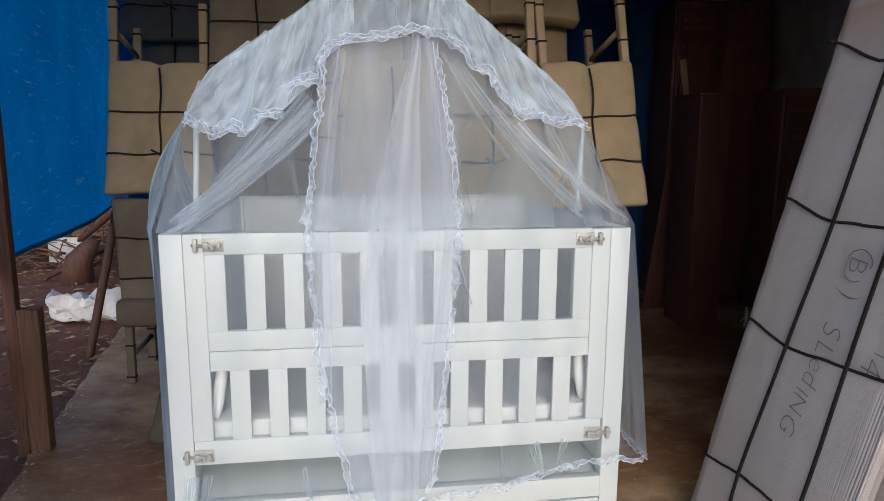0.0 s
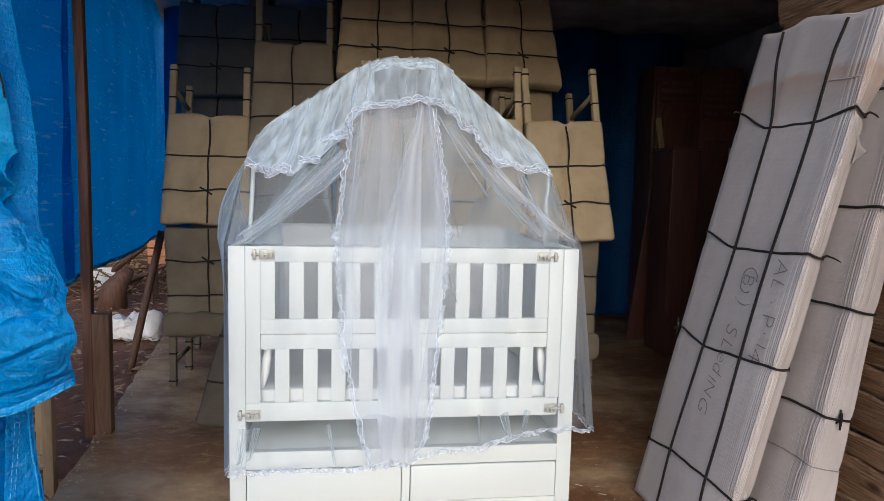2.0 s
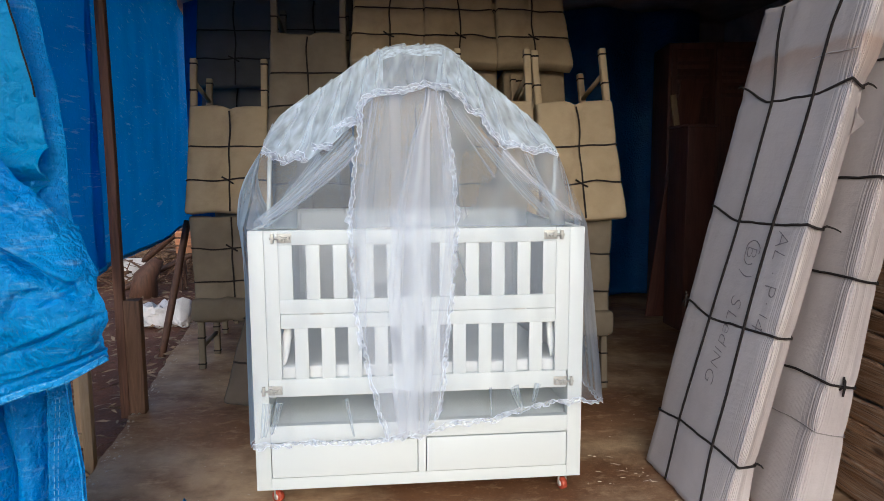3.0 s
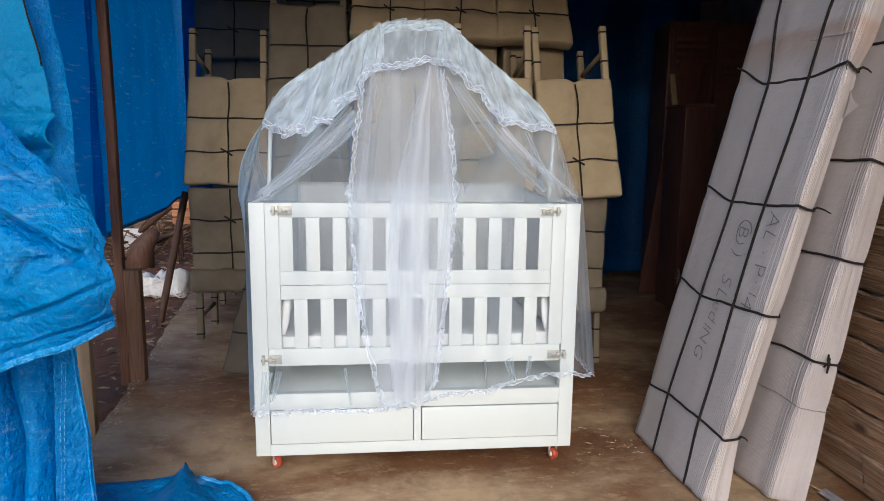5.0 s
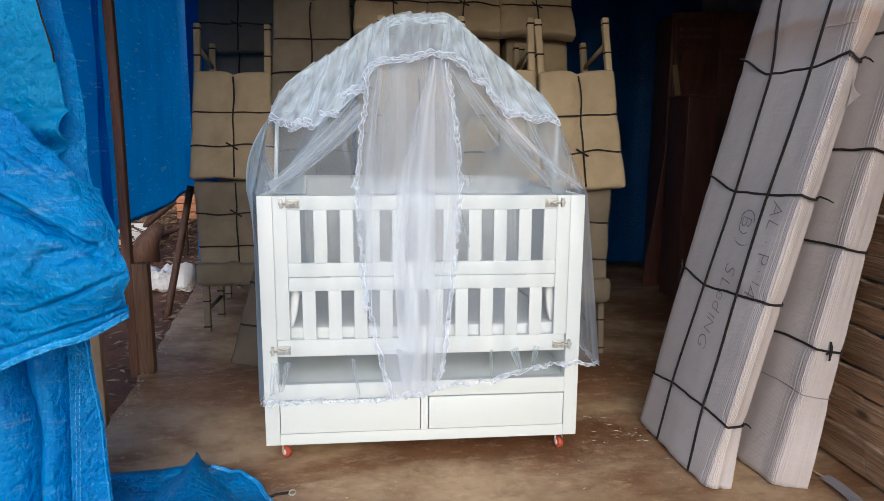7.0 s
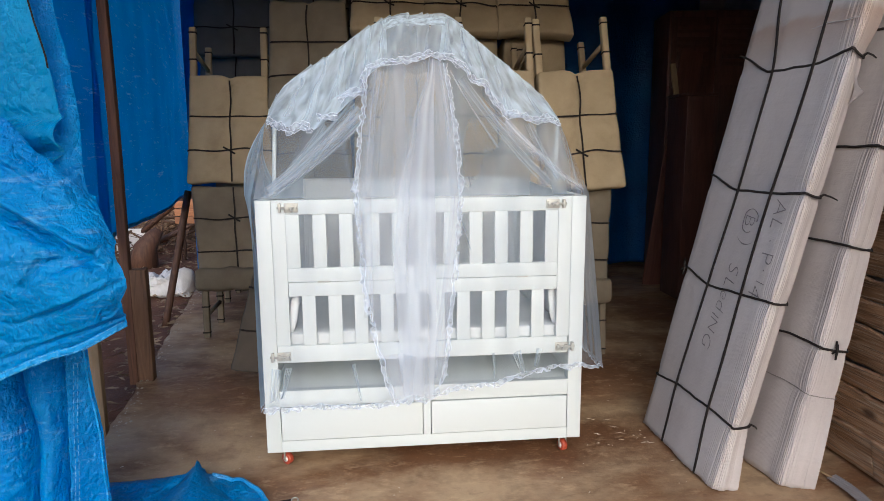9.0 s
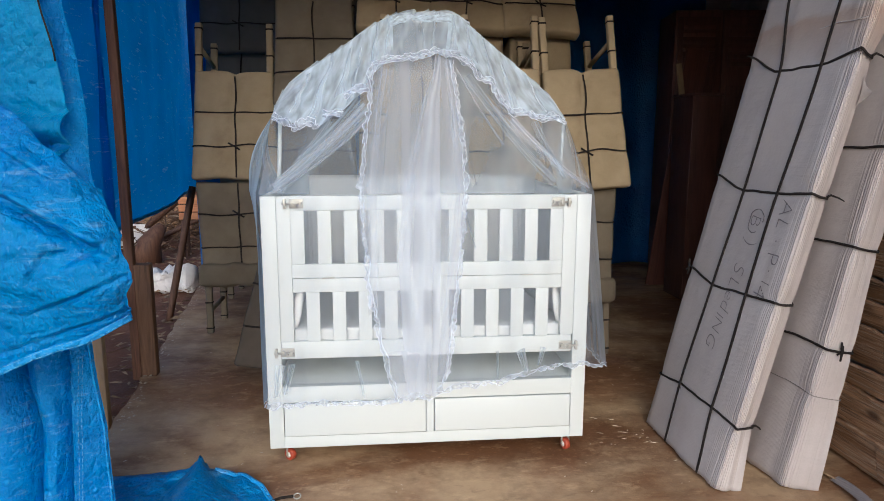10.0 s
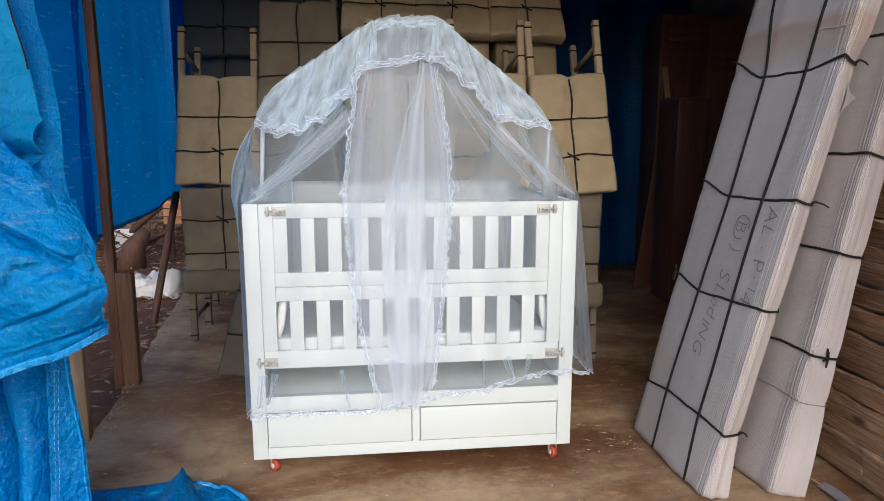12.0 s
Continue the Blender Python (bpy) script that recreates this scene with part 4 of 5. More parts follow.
def make_chair(seed=0, roll=False, card=CARD):
    """A wrapped chair standing on its back: the seat's plane at z 0, the back hanging below, the legs pointing up."""
    chair = thing("wrapped_chair", CHAIR_LABEL, "wrapped chair", "cardboard-wrapped chairs in the stack")
    hw = CHAIR_W / 2

    def flare(z):
        return 1 + 0.12 * min(1, max(0, -z / CHAIR_H)) ** 1.3

    def wrap(p):
        q = p.copy()
        cell = abs(math.sin(3.1416 * p.x / CHAIR_W))
        rows = min(abs(p.z + 0.25), abs(p.z + 0.46))
        push = 0.015 * min(1, cell * 3.5) ** 0.7 * min(1, rows / 0.05) ** 0.6
        q.y += (-push if p.y < 0.02 else push) + 0.012 * wob(p.x * 5, p.z * 4, 2 + seed) + 0.005 * abs(wob(p.x * 11 + p.z * 5, p.z * 13, seed + 6))
        q.x = p.x * flare(p.z) + 0.008 * wob(p.z * 6, 4 + seed)
        q.z += 0.016 * wob(p.x * 6, 8 + seed) * (1 if p.z < -0.3 else 0.6) - (0.016 * math.exp(-(abs(p.x - 0.01) / 0.03) ** 1.3) if p.z > -0.05 else 0)
        return q

    part("back_wrap", bar((-hw, -0.025, -CHAIR_H), (hw, 0.035, 0.0), 0.02, 0.0135, wrap), card, chair)
    part("seat_wrap", bar((-hw, 0.036, -0.115), (hw, 0.42, -0.004), 0.02, 0.06, lambda p: p + Vector((0, 0, 0.008 * wob(p.x * 7, p.y * 7)))), card, chair)
    if roll:
        part("seat_roll", bar((-hw - 0.025, -0.075, -0.15), (hw + 0.025, 0.2, -0.004), 0.035, 0.035, lambda p: p + Vector((0.008 * wob(p.z * 9, seed), 0.01 * wob(p.x * 8, p.z * 8, seed), 0.012 * wob(p.x * 9, 3 + seed) - 0.014 * math.exp(-((p.x - 0.02) / 0.02) ** 2)))), card, chair)
    for x in (-hw + 0.02, hw - 0.02):
        for y in (0.003, 0.395):
            leg = part("leg", bar((x - 0.019, y - 0.019, -0.01), (x + 0.019, y + 0.019, 0.3), 0.006, 0.1, lambda p: p + Vector((0.003 * wob(p.z * 9, x), 0, 0))), card, chair)
            for z in (0.1, 0.265):
                part("leg_strap", bar((x - 0.0215, y - 0.0215, z - 0.004), (x + 0.0215, y + 0.0215, z + 0.005), 0.002), RUBBER, leg)
        part("stretcher", tube([(x, 0.01, 0.16), (x, 0.39, 0.14)], 0.014, 8), card, chair)

    def loop_across(z, sag, seed):
        pts, ns = [], []
        for i in range(31):
            x = (-hw + 0.012) + (CHAIR_W - 0.024) * i / 30
            q = wrap(Vector((x, -0.025, z)))
            pts.append(Vector((q.x, q.y - 0.0125, q.z + 0.006 * wob(x * 8, seed) + sag * (1 - (x / hw) ** 2))))
            ns.append((0, -1, 0))
        q0, q1 = pts[-1].copy(), pts[0].copy()
        for p, n in ((q0 + Vector((0.014, 0.025, 0)), (1, 0, 0)), (q0 + Vector((0.008, 0.055, 0)), (1, 0.3, 0)), (q1 + Vector((-0.008, 0.055, 0)), (-1, 0.3, 0)), (q1 + Vector((-0.014, 0.025, 0)), (-1, 0, 0))):
            pts.append(p)
            ns.append(n)
        return band(pts, ns, 0.0088, 0.003, True)

    for z, sag, seed in ((-0.25, -0.004, 1 + seed), (-0.46, 0.003, 5 + seed)):
        part("strap", loop_across(z, sag, seed), RUBBER, chair, "black rubber strap")
    pts, ns = [], []
    for i in range(25):
        z = -0.02 - (CHAIR_H - 0.03) * i / 24
        q = wrap(Vector((0.016 * wob(z * 4, 3 + seed) + 0.012 * wob(seed * 3.3), -0.025, z)))
        pts.append(q + Vector((0, -0.007, 0)))
        ns.append((0, -1, 0))
    part("strap", band(pts, ns, 0.0088, 0.003), RUBBER, chair)
    knot = wrap(Vector((0, -0.025, -0.46))) + Vector((0, -0.008, 0))
    part("knot", tube([knot + Vector((-0.035, -0.01, 0.02)), knot, knot + Vector((0.03, -0.012, -0.022))], 0.005, 6), RUBBER, chair)
    return chair


CHAIR, CHAIR_B, CHAIR_C = make_chair(0), make_chair(13), make_chair(29)
CHAIR_UP = make_chair(41, True, DARKER_CARD)
# rear left chairs: the shade they stand in is put into the card colour
CHAIR_DARKER = make_chair(63, False, DARKER_CARD)
CHAIR_DARKER["label"] = "upturned chair wrapped in brown cardboard and straps, darkened for shade"


def settle(ob, m):
    """A copy of ob at m, which holds its own stretch."""
    s = ob.scale
    return copy_thing(ob, m @ Matrix.Diagonal((1 / s.x, 1 / s.y, 1 / s.z, 1)))


def inverted(x, y, z, tilt, turn=0.0, roll=0.0, wide=1.0, tall=1.0):
    return pose(x, y, z, -tilt, roll, turn) @ Matrix.Diagonal((wide, 1, tall, 1))


def upright(x, y, z, tilt, turn=0.0, wide=1.0, tall=1.0):
    return pose(x, y, z, -tilt, 0, turn) @ pose(0, 0, 0, 0, 180, 0) @ Matrix.Diagonal((wide, 1, tall, 1))


UPRIGHT_LABEL = "chair wrapped in brown cardboard standing on its legs"
CHAIR.matrix_basis = inverted(0.93, 1.29, 1.6, 12.0, 1.0, -2.5, 0.97)
placed = [
    (inverted(0.49, 1.3, 1.6, 12.0, -1.0, 0.0, 0.97), ""),
    (inverted(0.05, 1.3, 1.59, 11.0, 1.5, 0.5, 0.97), ""),
    (upright(0.915, 1.2, 0.305, 4.0, 0.5, 0.95), UPRIGHT_LABEL),
    (upright(0.49, 1.2, 0.305, 4.0, -0.5), UPRIGHT_LABEL),
    (upright(0.04, 1.2, 0.305, 4.0), UPRIGHT_LABEL),
    (upright(-0.4, 1.22, 0.305, 4.0), UPRIGHT_LABEL),
    (inverted(-1.05, 1.9, 1.628, 10.0, 0.5, 0.0, 1.06), ""),
    (upright(-1.05, 1.82, 0.305, 3.0, 0.5, 1.04), UPRIGHT_LABEL),
    (upright(-0.56, 1.95, 0.305, 3.0), UPRIGHT_LABEL),
    (inverted(-0.06, 2.11, 2.455, 28.0, 0.0, 0.6, 0.98), ""),
    (inverted(0.385, 2.1, 2.45, 28.0, 0.0, 1.2, 0.98), ""),
    (inverted(0.845, 2.08, 2.445, 28.0, 0.0, 1.5, 0.98), ""),
    (inverted(-0.06, 1.95, 1.885, 8.0, 0.0, 0.0, 1, 1.38), ""),
    (inverted(0.4, 1.95, 1.885, 8.0, 0.0, 0.0, 1, 1.38), ""),
    (inverted(0.86, 1.95, 1.885, 8.0, 0.0, 0.0, 0.9, 1.38), ""),
    (upright(-0.06, 1.86, 0.305, 3.0), UPRIGHT_LABEL),
    (upright(0.4, 1.86, 0.305, 3.0), UPRIGHT_LABEL),
    (upright(0.86, 1.86, 0.305, 3.0), UPRIGHT_LABEL),
    (upright(-1.13, 2.75, 0.305, 3.0), UPRIGHT_LABEL),
]
CHAIR_B.matrix_basis, CHAIR_C.matrix_basis = placed.pop(0)[0], placed.pop(0)[0]
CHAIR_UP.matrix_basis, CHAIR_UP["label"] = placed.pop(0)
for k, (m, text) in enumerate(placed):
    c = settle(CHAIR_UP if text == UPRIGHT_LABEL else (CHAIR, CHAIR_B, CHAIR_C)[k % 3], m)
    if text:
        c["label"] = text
CHAIR_DARKER.matrix_basis = inverted(-0.555, 1.9, 2.07, 9.0, 0.0, 0.0, 1.04)
settle(CHAIR_DARKER, inverted(-0.56, 2.04, 1.6, 10.0))
# floor chair, its shading held by the dimmed card colour
CHAIR_LOW = make_chair(52, False, SHADED_CARD)
CHAIR_LOW["label"] = "upturned chair wrapped in torn brown cardboard on the floor, dimmed for shade"
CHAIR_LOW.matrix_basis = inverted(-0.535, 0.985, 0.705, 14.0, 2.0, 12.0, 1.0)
# farthest chairs, with the deep shade put into their card colour
CHAIR_DARK = make_chair(7, False, DEEP_SHADE_CARD)
CHAIR_DARK["label"] = "upturned chair wrapped in cardboard behind the stack, greyed for deep shade"
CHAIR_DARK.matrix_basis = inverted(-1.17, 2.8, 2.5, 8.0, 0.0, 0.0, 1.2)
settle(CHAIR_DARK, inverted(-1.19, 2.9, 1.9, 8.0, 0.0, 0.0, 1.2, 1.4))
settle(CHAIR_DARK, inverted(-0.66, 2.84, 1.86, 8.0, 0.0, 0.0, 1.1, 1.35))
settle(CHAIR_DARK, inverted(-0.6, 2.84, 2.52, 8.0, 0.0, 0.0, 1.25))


# ---------------------------------------------------------------- flat cardboard packages
def make_package(label, origin, wide, up, width, length, thick, strap_lines, lengthwise, seed, skews, lean, tops, text=()):
    """A tall flat bundle of cardboard: its broad face looks along -out, its folded edge lies at the end of wide.
    skews: how far that edge slants, by height; tops: the height of the upper rim, by width."""
    wide, up = Vector(wide).normalized(), Vector(up)
    up = (up - wide * up.dot(wide)).normalized()
    out = wide.cross(up)
    out = out if out.x > 0 else -out
    m = Matrix((wide, out, up)).transposed().to_4x4()
    m.translation = Vector(origin)
    straps_at = [sum(h) / 4 for h in strap_lines]
    pack = thing("cardboard_package", label, "cardboard package", "flat cardboard packages")
    pack.matrix_basis = m
    rng = random.Random(seed)
    # local x along the width, y into the bundle, z along its length

    def swell(x, z):
        """How far the broad face stands back from its plane."""
        return -0.006 * math.sin(3.1416 * min(1, max(0, x / width))) + 0.007 * wob(x * 3, z * 2.2, seed) + 0.004 * wob(x * 13, z * 0.25, seed + 20)

    def sheared(p):
        x, y, z = p
        return Vector((x + curve_at(skews, z) * max(0.0, y) + lean * z, y, z))

    # round the bundle: broad face, rounded corner, edge, back; deep folds gather round the corner
    r, fine = 0.016, 0.0012
    flat = width - r - 0.085
    outline = [(0.0, 0.012, -0.7, -0.7)] + [(0.012 + (flat - 0.012) * k / 16, 0.0, 0, -1) for k in range(16)]
    n1 = int(0.085 / fine)
    outline += [(flat + 0.085 * k / n1, 0.0, 0, -1) for k in range(n1)]
    outline += [(width - r + r * math.sin(a * 1.5708 / 20), r - r * math.cos(a * 1.5708 / 20), math.sin(a * 1.5708 / 20), -math.cos(a * 1.5708 / 20)) for a in range(21)]
    n2 = int((thick - r - 0.004) / fine)
    outline += [(width, r + (thick - r - 0.004) * (k + 1) / n2, 1, 0) for k in range(n2)]
    outline += [(width - 0.012, thick, 0, 1), (0.012, thick, 0, 1), (0.0, thick - 0.01, -1, 0)]
    runs = [0.0]
    for (x0, y0, _, _), (x1, y1, _, _) in zip(outline, outline[1:]):
        runs.append(runs[-1] + math.hypot(x1 - x0, y1 - y0))
    # valleys of the folds, each with its own depth and reach along the bundle
    valleys = []
    at = width - 0.075
    while at < width + thick - 0.03:
        valleys.append((at, rng.uniform(0.35, 1.0), rng.uniform(0, 40), rng.random()))
        at += rng.uniform(0.0055, 0.0115)

    def folds(run, z):
        deep = 0.0
        if run < width - 0.1 or run > width + thick:
            return deep
        centre = width - 0.004 + 0.018 * wob(z * 1.3, seed + 30)
        for at, strong, phase, pick in valleys:
            place = at + 0.004 * wob(z * 1.1, phase) + 0.006 * (z - 0.9)
            off = run - place
            if abs(off) > 0.006:
                continue
            hug = math.exp(-((place - centre) / (0.036 if place < centre else 0.034)) ** 2)
            here = max(0.0, min(1.0, hug * 1.5 + 0.9 * wob(z * 1.6, phase + 3) - 0.1))
            deep += 0.0046 * strong * here * math.exp(-abs(off) / 0.0016)
        return deep

    bm = bmesh.new()
    rings = []
    rows = 84
    for j in range(rows + 1):
        ring = []
        for i, (x, y, nx, ny) in enumerate(outline):
            z = curve_at(tops, x) * j / rows if y < thick else length * j / rows
            zz = z
            if j == rows:
                zz += 0.006 * wob(x * 9, y * 30, seed) - 0.004 * abs(wob(x * 60, y * 90, seed))
            if j == 0:
                zz += 0.01 * abs(wob(x * 9, y * 22, seed + 2))
            groove = sum(0.006 * math.exp(-((z - q) / 0.022) ** 2) for q in straps_at)
            rib = -folds(runs[i], z)
            foot = 0.012 * math.exp(-z / 0.05) * abs(wob(runs[i] * 14, seed + 60)) * (1 if x > width * 0.5 else 0)
            dy = (swell(x, z) + groove if y < thick * 0.5 and ny < -0.5 else 0.004 * wob(y * 20, z * 2.2, seed))
            px = x + 0.003 * wob(z * 3, seed + 5) + 0.003 * wob(y * 40, z * 1.2, seed + 6) * (nx > 0.5) + nx * (rib + foot - groove * (nx > 0.5))
            q = sheared((px, y + dy + ny * (rib + foot), zz))
            q.z = max(q.z, -0.004)
            ring.append(bm.verts.new(q))
        rings.append(ring)
    n = len(outline)
    for r0, r1 in zip(rings, rings[1:]):
        for i in range(n):
            bm.faces.new((r0[i], r0[(i + 1) % n], r1[(i + 1) % n], r1[i]))
    bm.faces.new(rings[0])
    bm.faces.new(rings[-1][::-1])
    bmesh.ops.recalc_face_normals(bm, faces=bm.faces[:])
    body = part("cardboard_body", bm, STAIN_CARD if text else GREY_CARD, pack)
    for f in (body.data.polygons[-1], body.data.polygons[-2]):
        f.use_smooth = False
    for k, heights in enumerate(strap_lines):
        pts, ns = [], []
        knots = list(zip((0.0, 0.345 * width, 0.73 * width, width), heights))
        for i in range(25):
            x = (width - 0.012) * i / 24
            z = curve_at(knots, x)
            pts.append(sheared((x, swell(x, z) + 0.002, z + 0.003 * wob(x * 16, seed + k))))
            ns.append((0, -1, 0))
        zl, zr = heights[0], heights[-1]
        corner = [(width - 0.005, 0.0, zr), (width + 0.0015, 0.007, zr - 0.002), (width + 0.002, thick * 0.5, zr - 0.005), (width + 0.004, thick - 0.005, zr - 0.004), (width - 0.01, thick + 0.004, zr), (0.01, thick + 0.004, zl), (-0.003, thick - 0.006, zl), (-0.003, 0.008, zl)]
        pts += [sheared(p) for p in corner]
        ns += [(0.4, -1, 0), (1, -0.5, 0), (1, 0, 0), (1, 0.4, 0), (0.4, 1, 0), (-0.4, 1, 0), (-1, 0.4, 0), (-1, -0.4, 0)]
        if not text and k == 0:
            part("thread", band(pts, ns, 0.003, 0.0015, True), THREAD, pack, "thin grey binding thread")
            continue
        part("strap", band(pts, ns, 0.0082, 0.0025, True), RUBBER, pack, "black rubber strap")
        if k == 1:
            q = sheared((-0.004, 0.0, zl)) if text else sheared((width + 0.006, thick * 0.55, zr))
            part("knot", tube([q + Vector((-0.004, -0.006, 0.03)), q + Vector((0.002, -0.006, 0.008)), q, q + Vector((0.01, -0.008, -0.034))], [0.003, 0.0045, 0.005, 0.003], 6), RUBBER, pack)
            part("knot", tube([q + Vector((0.006, -0.008, 0.02)), q, q + Vector((-0.01, -0.008, -0.018))], [0.003, 0.0045, 0.003], 6), RUBBER, pack)
    if text:
        # loose strap ends and a torn flap on the folded edge
        for k, reach in ((0, 0.012), (2, 0.04), (3, 0.02)):
            q = sheared((width + 0.004, thick * 0.85, strap_lines[k][-1]))
            part("strap_end", tube([q, q + Vector((0.006, 0.008, 0.008)), q + Vector((0.01, 0.014 + reach * 0.5, 0.004)), q + Vector((0.012, 0.016 + reach, -0.003))], [0.0045, 0.004, 0.003, 0.002], 6), RUBBER, pack)
        stub = sheared((0.0, 0.004, strap_lines[3][0]))
        part("strap_end", tube([stub, stub + Vector((-0.016, -0.006, 0.006)), stub + Vector((-0.03, -0.004, 0.004))], [0.004, 0.0035, 0.0025], 6), RUBBER, pack)
        q = sheared((width + 0.001, thick * 0.8, 1.42))
        flap = sheet(8, 12, lambda u, v: q + Vector((0.002 + 0.028 * u * (1 - abs(2 * v - 0.8)), 0.018 * u + 0.004 * math.sin(5 * v), (v - 0.5) * 0.12 * (1 - 0.6 * u) - 0.012 * u)))
        bmesh.ops.solidify(flap, geom=flap.faces[:], thickness=0.003)
        part("torn_flap", flap, STAIN_CARD, pack, "torn brown cardboard flap")
        # cut edge of the shorter sheet that wraps the upper end
        lip = [sheared((x, swell(x, 1.0) - 0.0015, 1.605 + 0.006 * wob(x * 12, 4) - 0.02 * (x < 0.15))) for x in [0.02 + (width - 0.03) * i / 30 for i in range(31)]]
        part("cut_edge", band(lip, [(0, -1, 0)] * 31, 0.004, 0.0016), GREY_CARD, pack)
    for line in lengthwise:
        pts = []
        for j in range(57):
            z = line[0][0] + (line[-1][0] - line[0][0]) * j / 56
            x = curve_at(line, z)
            pts.append(sheared((x, swell(x, z) - 0.002, z)))
        part("strap", band(pts, [(0, -1, 0)] * 57, 0.0115, 0.003), RUBBER, pack)
    for letter, x, z, size, slant in text:
        cu = bpy.data.curves.new("letter", "FONT")
        cu.body, cu.size, cu.extrude, cu.offset, cu.shear = letter, size, 0.0003, -0.03 * size, slant
        me = bpy.data.meshes.new_from_object(bpy.data.objects.new("letter", cu))
        me.materials.clear()
        me.materials.append(INK)
        xs, ys = [v.co.x for v in me.vertices], [v.co.y for v in me.vertices]
        mid = Vector(((min(xs) + max(xs)) / 2, (min(ys) + max(ys)) / 2, 0))
        for v in me.vertices:
            v.co -= mid
        ob = new("letter", me)
        ob.parent = pack
        ob["label"] = "letter written in black pen"
        # the lines run down the bundle, the letters' tops to its folded edge
        ob.matrix_basis = Matrix(((0, 1, 0, x + lean * z), (0, 0, -1, swell(x, z) - 0.004), (-1, 0, 0, z), (0, 0, 0, 1))) @ pose(0, 0, 0, 0, 0, -6)
    if text:
        ring = [sheared((0.352 + (0.04 + 0.004 * math.sin(k * 0.9)) * math.cos(k * 0.2618), swell(0.352, 0.95) - 0.004, 0.95 + 0.043 * math.sin(k * 0.2618))) for k in range(21)]
        part("pen_ring", tube(ring, 0.0013, 5), INK, pack, "ring drawn in black pen")
    return pack


WRITING = [("A", 0.494, 1.009, 0.092, 0.0), ("L", 0.499, 0.955, 0.088, 0.1), (".", 0.495, 0.897, 0.08, 0.0), ("P", 0.504, 0.838, 0.095, -0.1), (".", 0.507, 0.795, 0.08, 0.0), ("1", 0.509, 0.752, 0.07, 0.0), ("4", 0.496, 0.718, 0.1, 0.0),
           ("B", 0.352, 0.948, 0.085, 0.0), (")", 0.355, 0.872, 0.1, 0.0), ("S", 0.346, 0.768, 0.095, 0.1), ("L", 0.342, 0.714, 0.09, 0.1), ("e", 0.328, 0.665, 0.085, 0.1), ("d", 0.333, 0.622, 0.09, 0.1), ("I", 0.318, 0.583, 0.075, 0.1), ("N", 0.317, 0.545, 0.08, 0.1), ("G", 0.308, 0.477, 0.085, 0.1)]
make_package("tall flat grey cardboard package tied with straps, marked in pen",
             (0.969, 0.269, 0.002), (0.0255, -1.0, 0.0), (0.185, -0.09, 1.0), 0.588, 1.83, 0.1,
             ((0.23, 0.255, 0.254, 0.243), (0.715, 0.678, 0.691, 0.70), (1.101, 1.052, 1.056, 1.068), (1.558, 1.481, 1.481, 1.515)),
             ([(0.002, 0.197), (0.255, 0.183), (0.678, 0.205), (1.052, 0.221), (1.481, 0.233), (1.752, 0.149), (1.825, 0.14)],
              [(0.002, 0.462), (0.254, 0.434), (0.691, 0.427), (1.056, 0.419), (1.481, 0.435), (1.694, 0.434), (1.8, 0.45)]), 3,
             [(0.0, -0.07), (0.234, -0.54), (0.69, -0.6), (1.07, -0.65), (1.53, -0.75), (1.61, -0.48), (1.85, -0.4)], 0.0932,
             [(0.0, 1.846), (0.14, 1.827), (0.16, 1.834), (0.26, 1.85), (0.4, 1.822), (0.45, 1.806), (0.58, 1.805)], WRITING)
make_package("tall flat ribbed cardboard package leaning against the plank wall",
             (1.198, 0.18, 0.002), (0.08, -1.0, 0.0), (0.173, -0.04, 1.0), 0.5, 1.9, 0.112,
             ((0.345, 0.352, 0.362, 0.352), (0.5, 0.52, 0.53, 0.523), (0.87, 0.88, 0.882, 0.88), (1.2, 1.205, 1.21, 1.215), (1.62, 1.62, 1.6, 1.6)), (), 8,
             [(0.0, 0.3), (0.5, 0.0), (0.85, -0.2), (1.2, -0.3), (1.9, -0.3)], 0.053, [(0.0, 1.9), (0.5, 1.88)])


# ---------------------------------------------------------------- tarpaulins
def cloth(name, label, nu, nv, at, mat, thickness=0.003):
    b = sheet(nu, nv, at)
    bmesh.ops.solidify(b, geom=b.faces[:], thickness=thickness)
    ob = part(name, b, mat)
    return tagged(ob, label, "tarpaulin")


def stitching(points, rise):
    """Short pale stitches in a row along points."""
    bm = bmesh.new()
    pts = [Vector(p) + Vector(rise) for p in points]
    for a, b in zip(pts, pts[1:]):
        n = max(1, int((b - a).length / 0.013))
        for k in range(n):
            tube([a.lerp(b, (k + 0.12) / n), a.lerp(b, (k + 0.8) / n)], 0.0008, 4, bm=bm)
    return bm


